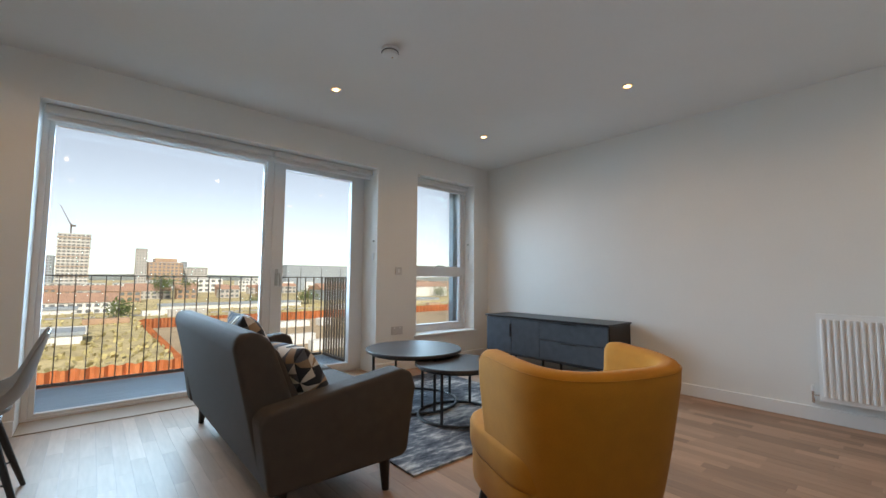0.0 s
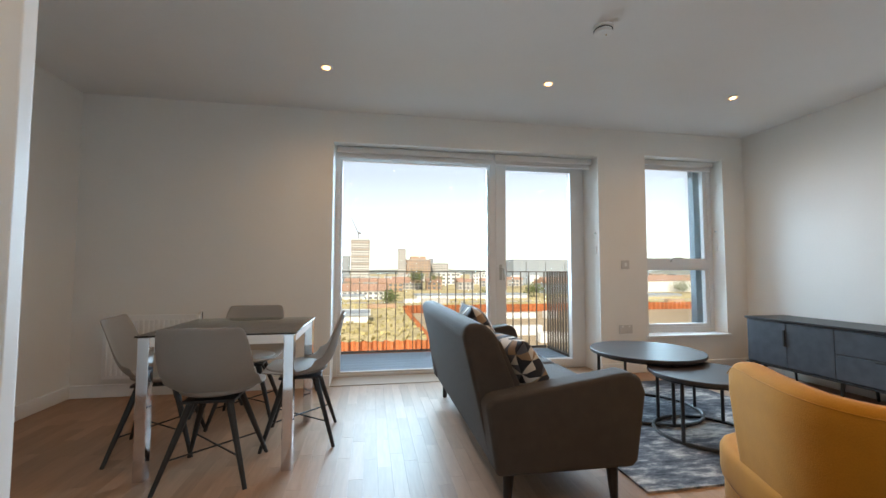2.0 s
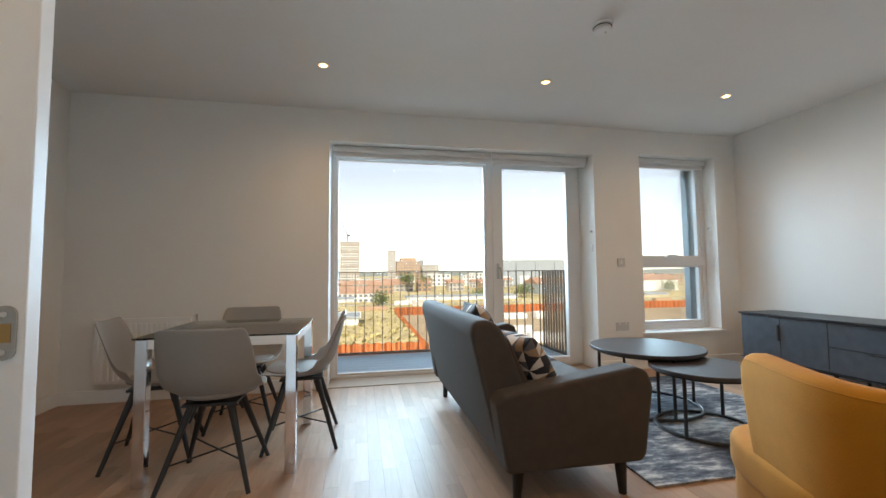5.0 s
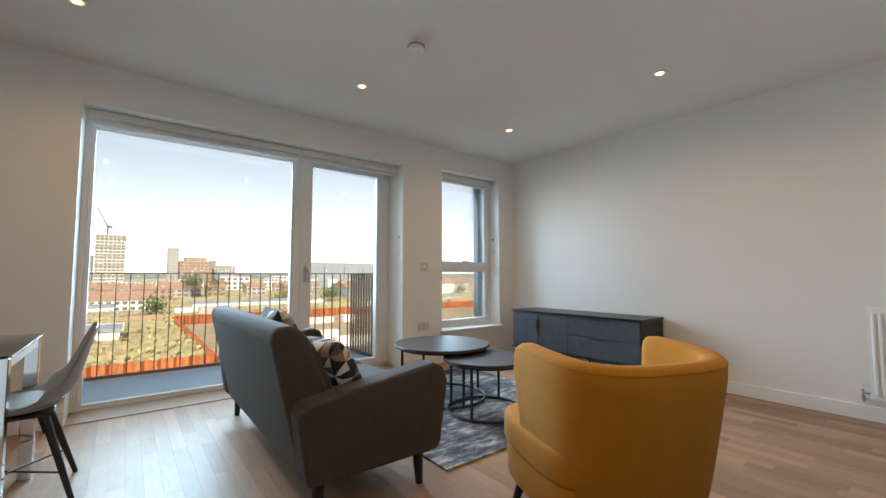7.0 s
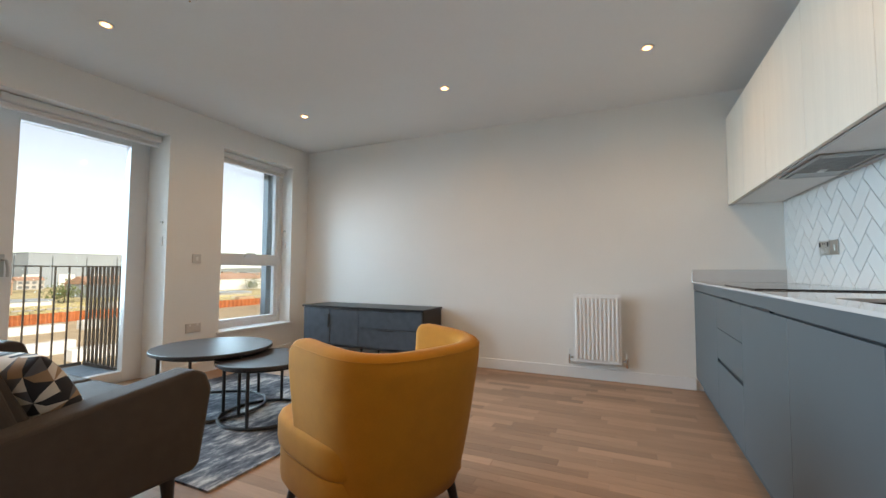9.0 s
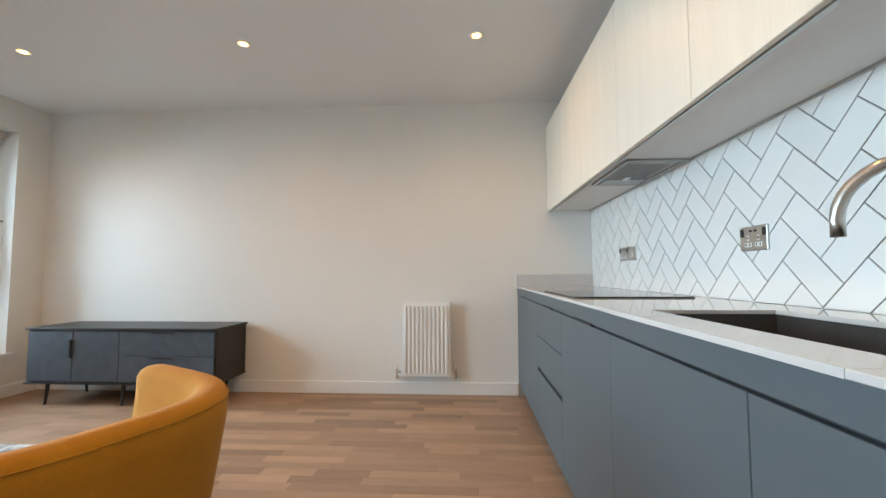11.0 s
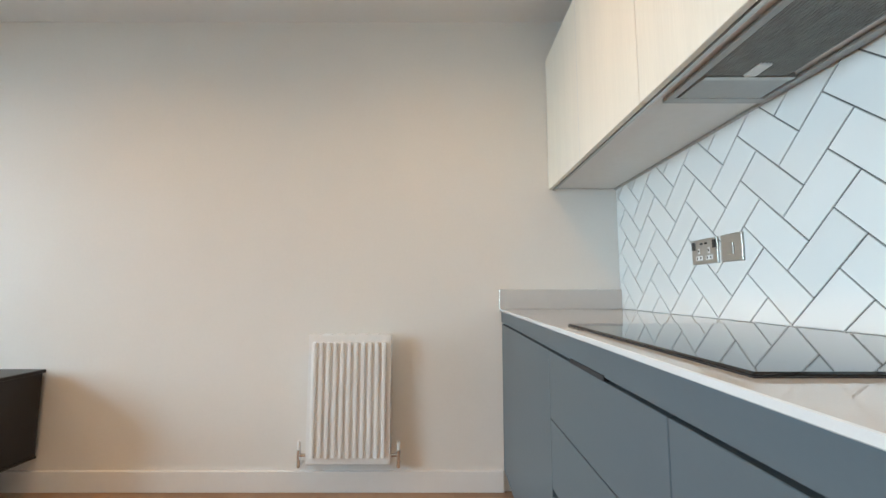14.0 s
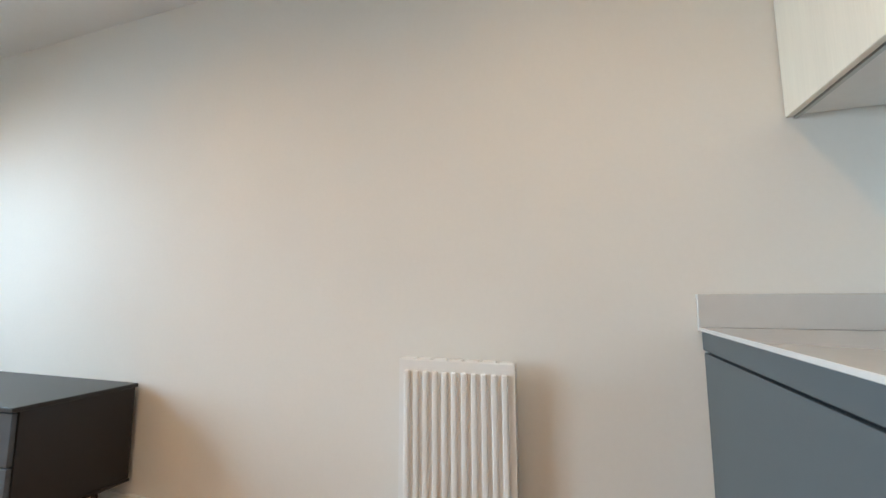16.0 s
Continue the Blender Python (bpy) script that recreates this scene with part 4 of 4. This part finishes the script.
setting("ground_bank", join(box(-250, 9, 57.6, 150, GZ - 1, BANK), box(9, 320, 119, 150, GZ - 1, BANK)), GROUND, "raised scrubby bank behind the sheet piling")


def sheet_pile(x0, y0, x1, y1, z1, label):
    t = thing("sheet_pile_wall", ((x0 + x1) / 2, (y0 + y1) / 2, GZ), label, "retaining wall", "rusty sheet pile walls")
    d = Vector((x1 - x0, y1 - y0, 0))
    nrm = Vector((-d.y, d.x, 0)).normalized()
    count = max(2, int(d.length / 0.75))
    bm = bmesh.new()
    lo, hi = [], []
    for i in range(count * 2 + 1):
        p = Vector((x0, y0, 0)) + d * (i / (count * 2)) + nrm * (0.35 if (i // 2) % 2 else -0.35)
        h = z1 + 0.04 * math.sin(i * 1.7)
        lo.append((bm.verts.new((p.x, p.y, GZ - 0.5)), bm.verts.new((p.x + nrm.x * 0.1, p.y + nrm.y * 0.1, GZ - 0.5))))
        hi.append((bm.verts.new((p.x, p.y, h)), bm.verts.new((p.x + nrm.x * 0.1, p.y + nrm.y * 0.1, h))))
    for i in range(count * 2):
        bm.faces.new((lo[i][0], lo[i + 1][0], hi[i + 1][0], hi[i][0]))
        bm.faces.new((lo[i + 1][1], lo[i][1], hi[i][1], hi[i + 1][1]))
        bm.faces.new((hi[i][0], hi[i + 1][0], hi[i + 1][1], hi[i][1]))
    part("piles", bm, RUST, t, world_coords=True)


sheet_pile(-45, 57, 9.2, 57, -8.5, "rusty orange sheet pile wall beside the site")
sheet_pile(9.5, 57.5, 9.9, 118, -9.0, "rusty orange sheet pile wall running across the site")
sheet_pile(10, 118, 62, 118, -8.8, "long rusty orange sheet pile wall at the far edge")
sheet_pile(62, 118, 240, 118, -8.8, "far rusty sheet pile wall along the road")


def block(name, label, cat, x0, x1, y0, y1, z1, material, floors=0, bays=0, roof="flat", glass=DARKGLASS):
    t = thing(name, ((x0 + x1) / 2, y0, GZ), label, cat)
    part("wall", box(x0, x1, y0, y1, GZ - 0.5, z1), material, t, world_coords=True)
    if roof == "flat":
        part("roof", box(x0 - 0.3, x1 + 0.3, y0 - 0.3, y1 + 0.3, z1, z1 + 0.5), GREYSHED, t, world_coords=True)
    elif roof == "gable":
        h = min(4.0, (y1 - y0) * 0.28)
        part("roof", extrude_profile([(y0 - 0.4, z1), ((y0 + y1) / 2, z1 + h), (y1 + 0.4, z1)], "x", x0 - 0.4, x1 + 0.4), ROOF, t, world_coords=True)
    if floors:
        fh = (z1 - GZ) / floors
        bw = (x1 - x0) / bays
        for f in range(floors):
            for b in range(bays):
                cx, cz = x0 + bw * (b + 0.5), GZ + fh * (f + 0.5)
                if cz < -14:
                    continue
                part("window", box(cx - bw * 0.3, cx + bw * 0.3, y0 - 0.08, y0 + 0.1, cz - fh * 0.25, cz + fh * 0.28), glass, t, world_coords=True)
    return t


tw = block("tower_block", "unfinished pale concrete tower under construction", "tower", -29, -2, 610, 640, 48, CONCRETE, 17, 7)
for f in range(17):
    z = GZ + (f + 1) * 61 / 17
    part("floor_slab", box(-29.8, -1.2, 609.2, 640, z - 0.7, z), SHED if f % 3 else BRICK, tw, world_coords=True)
block("tower_block", "grey apartment tower beside the construction site", "tower", -46, -33, 640, 670, 24, GREYSHED, 11, 4)
block("tower_block", "slim tan residential tower", "tower", 40, 51, 600, 615, 34, CONCRETE, 14, 4)
ob_ = block("mill_building", "large orange brick building with stepped top", "building", 52, 86, 590, 620, 18, BRICK, 8, 8)
part("upper_storey", box(58, 80, 592, 618, 18.5, 23), BRICK, ob_, world_coords=True)
block("apartment_block", "pale apartment block on the skyline", "building", 89, 117, 610, 630, 13, CONCRETE, 8, 7)
block("tower_block", "dark slim tower on the skyline", "tower", 92, 98, 640, 650, 21, GREYSHED, 10, 2)
wh = block("warehouse", "long grey warehouse with white doors", "warehouse", 145, 300, 400, 470, 13, GREYSHED, 0, 0)
for k in range(7):
    part("door", box(142 + k * 21, 152 + k * 21, 399.8, 400.2, GZ, -3), SHED, wh, "white loading door", True)
    part("cladding_band", box(137 + k * 21.5, 137.6 + k * 21.5, 399.7, 400.1, GZ, 10.6), CLADDING, wh, world_coords=True)
block("house", "long pale house with a broad brown tiled roof", "house", -13, 9, 200, 212, -8.6, SHED, 2, 9, "gable")
block("shed", "white metal industrial shed with gable roof", "shed", 185, 225, 255, 275, -5.5, SHED, roof="gable")
block("shed", "blue-grey industrial shed with gable roof", "shed", 110, 150, 240, 262, -6.5, GREYSHED, roof="gable")
block("shed", "long low white shed with flat roof", "shed", -30, 0, 84, 91, -7.9, SHED)
block("shed", "long low white shed roof", "shed", -40, -2, 152, 160, -8.2, SHED)
block("shed", "pale low yard building", "shed", 20, 70, 175, 185, -9.5, SHED)
block("shed", "pale low yard building", "shed", 95, 140, 165, 175, -9.5, CONCRETE)
rnd = random.Random(5)
for k in range(26):
    x = -60 + k * 9.5 + rnd.uniform(-3, 3)
    y = rnd.uniform(250, 400)
    w = rnd.uniform(8, 18)
    block("terraced_house", "low brick house with a red tiled roof", "house", x, x + w, y, y + 9, rnd.uniform(-8.5, -6), rnd.choice((BRICK, CONCRETE, SHED)), 2, max(2, int(w / 3)), "gable")
for k in range(22):
    x = -80 + k * 24 + rnd.uniform(-8, 8)
    y = rnd.uniform(380, 560)
    block("distant_building", "low distant town building", "building", x, x + rnd.uniform(12, 26), y, y + 14, rnd.uniform(-6, 1.5), rnd.choice((BRICK, CONCRETE, SHED, GREYSHED)), 3, 5)
hill = bmesh.new()
pts_lo, pts_hi = [], []
for k in range(81):
    a = k / 80
    x = -1500 + 4200 * a
    pts_lo.append(hill.verts.new((x, 1900, GZ)))
    pts_hi.append(hill.verts.new((x, 1960, 8 + 9 * noise.noise(Vector((x * 0.002, 0, 0))) + 3 * noise.noise(Vector((x * 0.02, 3, 0))))))
for k in range(80):
    hill.faces.new((pts_lo[k], pts_lo[k + 1], pts_hi[k + 1], pts_hi[k]))
setting("backdrop", hill, mat("far_hills", (0.22, 0.24, 0.22), 0.95, grain=0.02, vary=0.2), "low hazy hills on the horizon")

crane = thing("tower_crane", (-19, 620, 48), "thin luffing tower crane on the unfinished tower", "crane")
part("mast", box(-0.7, 0.7, -0.7, 0.7, 0, 12), RAILMETAL, crane)
part("jib", rod((0, 0, 10), (-10, 0, 32), 0.5, 0.3, 6), RAILMETAL, crane)
part("counterweight", box(0.5, 4, -1, 1, 9, 11), RAILMETAL, crane)


def tree(x, y, h, spread, seed):
    r_ = random.Random(seed)
    t = thing("tree", (x, y, base_level(x, y)), "bushy green tree with an uneven crown", "tree", "trees behind the site")
    limbs = [rod((0, 0, -0.3), (0, 0, h * 0.55), 0.35, 0.15, 7)]
    centres = []
    for k in range(7):
        a = r_.uniform(0, 6.28)
        e = Vector((math.cos(a) * spread * 0.6, math.sin(a) * spread * 0.6, h * r_.uniform(0.45, 0.9)))
        limbs.append(rod((0, 0, h * r_.uniform(0.25, 0.5)), e, 0.12, 0.04, 5))
        centres.append(e)
    centres.append(Vector((0, 0, h * 0.85)))
    part("trunk", join(*limbs), BARK, t)
    verts, faces = [], []
    for k in range(700):
        c = r_.choice(centres)
        p = c + Vector((r_.gauss(0, 1), r_.gauss(0, 1), r_.gauss(0, 0.8))) * spread * 0.42
        u = Vector((r_.uniform(-1, 1), r_.uniform(-1, 1), r_.uniform(-1, 1))).normalized()
        w = u.orthogonal().normalized()
        s = r_.uniform(0.2, 0.5) * spread / 4
        i = len(verts)
        verts += [p + u * s, p + w * s * 0.7, p - u * s, p - w * s * 0.7]
        faces.append((i, i + 1, i + 2, i + 3))
    me = bpy.data.meshes.new("crown")
    me.from_pydata([tuple(v) for v in verts], [], faces)
    me.materials.append(LEAF)
    cr = new("crown", me)
    cr.parent = t


for k, (x, y, h, s) in enumerate(((34, 300, 13, 6), (48, 310, 10, 6), (62, 205, 5, 4), (-20, 205, 5, 4), (6, 132, 3.5, 3), (90, 215, 6, 5), (125, 225, 6, 5),
                                  (170, 235, 6, 5), (210, 245, 6, 5))):
    tree(x, y, h, s, k)

lp = thing("street_lamp", (118, 160, GZ), "tall grey street lamp with a curved arm", "street lamp")
part("post", rod((0, 0, 0), (0, 0, 16.5), 0.16, 0.1), GREYSHED, lp)
part("arm", tube([(0, 0, 16.3), (0.4, 0, 17.2), (1.4, 0, 17.7), (4, 0, 17.8)], 0.13, 8), GREYSHED, lp)
part("lamp_head", box(3.6, 5.4, -0.3, 0.3, 17.6, 17.9, 0.05), GREYSHED, lp)

# low scrub, rubble and stored material on the wasteland
sv, sf = [], []
for k in range(9000):
    y = rnd.uniform(60, 230)
    x = rnd.uniform(-0.3, 1.3) * y - 10
    if x > 9 and y < 119:
        continue
    p = Vector((x, y, base_level(x, y) + rnd.uniform(0.05, 0.4)))
    u = Vector((rnd.uniform(-1, 1), rnd.uniform(-1, 1), rnd.uniform(-0.5, 1))).normalized()
    w = u.orthogonal().normalized()
    s = rnd.uniform(0.15, 0.5)
    i = len(sv)
    sv += [tuple(p + u * s), tuple(p + w * s), tuple(p - u * s), tuple(p - w * s)]
    sf.append((i, i + 1, i + 2, i + 3))
sme = bpy.data.meshes.new("scrub")
sme.from_pydata(sv, [], sf)
sme.materials.append(SCRUB)
tagged(new("scrub", sme), "low scrub and weeds on the wasteland", "scrub", kind="stuff")
for k in range(40):
    y = rnd.uniform(64, 200)
    x = rnd.uniform(-0.25, 0.9) * y - 6
    w, d, h = rnd.uniform(2, 9), rnd.uniform(1.5, 3), rnd.uniform(0.6, 2.2)
    c = thing("stored_load", (x, y, base_level(x, y)), "pale stack of building material on the site", "building material", "stacks on the site")
    part("stack", box(-w / 2, w / 2, -d / 2, d / 2, 0, h, 0.1, 1), rnd.choice((SHED, CONCRETE, SHED, BRICK)), c)

# ---- splashback tiles ----
sp = new("splashback")
tagged(sp, "white herringbone tiles with grey grout", kind="structure")
part("grout", box(0.02, EAST - 0.001, SOUTH, SOUTH + 0.005, 0.901, 1.545), GROUT, sp)
TW, JOINT, U0, V0 = 0.102, 0.0024, 0.0835, 0.903
root = math.sqrt(0.5)


def clip(poly, axis, limit, keep_above):
    out = []
    for p, q in zip(poly, poly[1:] + poly[:1]):
        inp = (p[axis] >= limit) == keep_above
        inq = (q[axis] >= limit) == keep_above
        if inp:
            out.append(p)
        if inp != inq:
            k = (limit - p[axis]) / (q[axis] - p[axis])
            out.append((p[0] + (q[0] - p[0]) * k, p[1] + (q[1] - p[1]) * k))
    return out


def tile_mesh(poly):
    bm = bmesh.new()
    n_ = len(poly)
    cx, cz = sum(p[0] for p in poly) / n_, sum(p[1] for p in poly) / n_
    back = [bm.verts.new((x, 0, z)) for x, z in poly]
    edge = [bm.verts.new((x, 0.0035, z)) for x, z in poly]
    face = [bm.verts.new((cx + (x - cx) * 0.985, 0.0045, cz + (z - cz) * 0.985)) for x, z in poly]
    for i in range(n_):
        j = (i + 1) % n_
        bm.faces.new((back[i], back[j], edge[j], edge[i]))
        bm.faces.new((edge[i], edge[j], face[j], face[i]))
    bm.faces.new(face)
    bmesh.ops.recalc_face_normals(bm, faces=bm.faces)
    me = bpy.data.meshes.new("tile")
    bm.to_mesh(me)
    bm.free()
    me.materials.append(TILE)
    return me


whole = {}
for i in range(-3, 37):
    for j in range(-12, 14):
        for kind, (a0, b0, a1, b1) in (("h", (0, 0, 2, 1)), ("v", (0, 1, 1, 3))):
            da, db = j + 2 * i, j - 2 * i
            g = JOINT / TW / 2 * 1.6
            quad = [(a0 + g, b0 + g), (a1 - g, b0 + g), (a1 - g, b1 - g), (a0 + g, b1 - g)]
            ox, oz = U0 + 4.53 - (da - db) * root * TW, V0 + (da + db) * root * TW
            local = [((a - b) * root * TW, (a + b) * root * TW) for a, b in quad]
            poly = [(ox + u, oz + v) for u, v in local]
            cut = poly
            for axis, limit, above in ((0, 0.021, True), (0, EAST - 0.002, False), (1, 0.9015, True), (1, 1.536, False)):
                cut = clip(cut, axis, limit, above) if len(cut) > 2 else []
            if len(cut) < 3 or max(p[0] for p in cut) - min(p[0] for p in cut) < 0.008 or max(p[1] for p in cut) - min(p[1] for p in cut) < 0.008:
                continue
            if cut == poly:
                if kind not in whole:
                    whole[kind] = tile_mesh(local)
                ob = new("tile", whole[kind])
                ob.location = (ox, SOUTH + 0.004, oz)
            else:
                ox, oz = cut[0]
                ob = new("tile", tile_mesh([(x - ox, z - oz) for x, z in cut]))
                ob.location = (ox, SOUTH + 0.004, oz)
            ob.parent = sp

# ---- oak floor strips ----
fl = new("floor")
tagged(fl, "pale oak strip flooring with mixed tones", kind="structure")
LENGTHS = (0.28, 0.36, 0.45, 0.56)
SW = 0.071


def strip_mesh(length):
    me = bpy.data.meshes.new("oak_strip")
    bm = box(0, SW - 0.0006, 0, length - 0.0006, -0.011, 0.0)
    top = [f for f in bm.faces if f.normal.z > 0.9]
    bmesh.ops.inset_region(bm, faces=top, thickness=0.0006, depth=0.0)
    for v in bm.verts:
        on_rim = v.co.z > -0.001 and (v.co.x < 1e-5 or v.co.x > SW - 0.00061 or v.co.y < 1e-5 or v.co.y > length - 0.00061)
        if on_rim:
            v.co.z = -0.0006
    bm.to_mesh(me)
    bm.free()
    me.materials.append(OAK)
    return me


strips = {L: strip_mesh(L) for L in LENGTHS}
rf = random.Random(11)
rest_v, rest_f = [], []
x = WEST
while x < EAST - 0.01:
    y = SOUTH - rf.uniform(0, 0.4)
    while y < NORTH + 0.17:
        L = rf.choice(LENGTHS)
        w = min(SW, EAST - x)
        near = 2.35 < x < 4.4 and -0.1 < y < 2.3
        if near and y + L < NORTH:
            s = new("oak_strip", strips[L])
            s.location = (x, y, 0)
            s.parent = fl
        else:
            y0, y1 = max(y, SOUTH), min(y + L, NORTH - 0.011 if not (DX0 < x < DX1 - SW) else NORTH - 0.011)
            if y1 > y0:
                i = len(rest_v)
                e = 0.0006
                rest_v += [(x, y0, -0.011), (x + w - e, y0, -0.011), (x + w - e, y1 - e, -0.011), (x, y1 - e, -0.011),
                           (x, y0, 0), (x + w - e, y0, 0), (x + w - e, y1 - e, 0), (x, y1 - e, 0)]
                rest_f += [(i + 4, i + 5, i + 6, i + 7), (i, i + 1, i + 5, i + 4), (i + 1, i + 2, i + 6, i + 5), (i + 2, i + 3, i + 7, i + 6), (i + 3, i, i + 4, i + 7)]
        y += L
    x += SW
rme = bpy.data.meshes.new("oak_strips_rest")
rme.from_pydata(rest_v, [], rest_f)
rme.materials.append(OAK_REST)
rs = new("oak_strips_rest", rme)
rs.parent = fl
tagged(rs, "pale oak floor strips further off", kind="stuff")
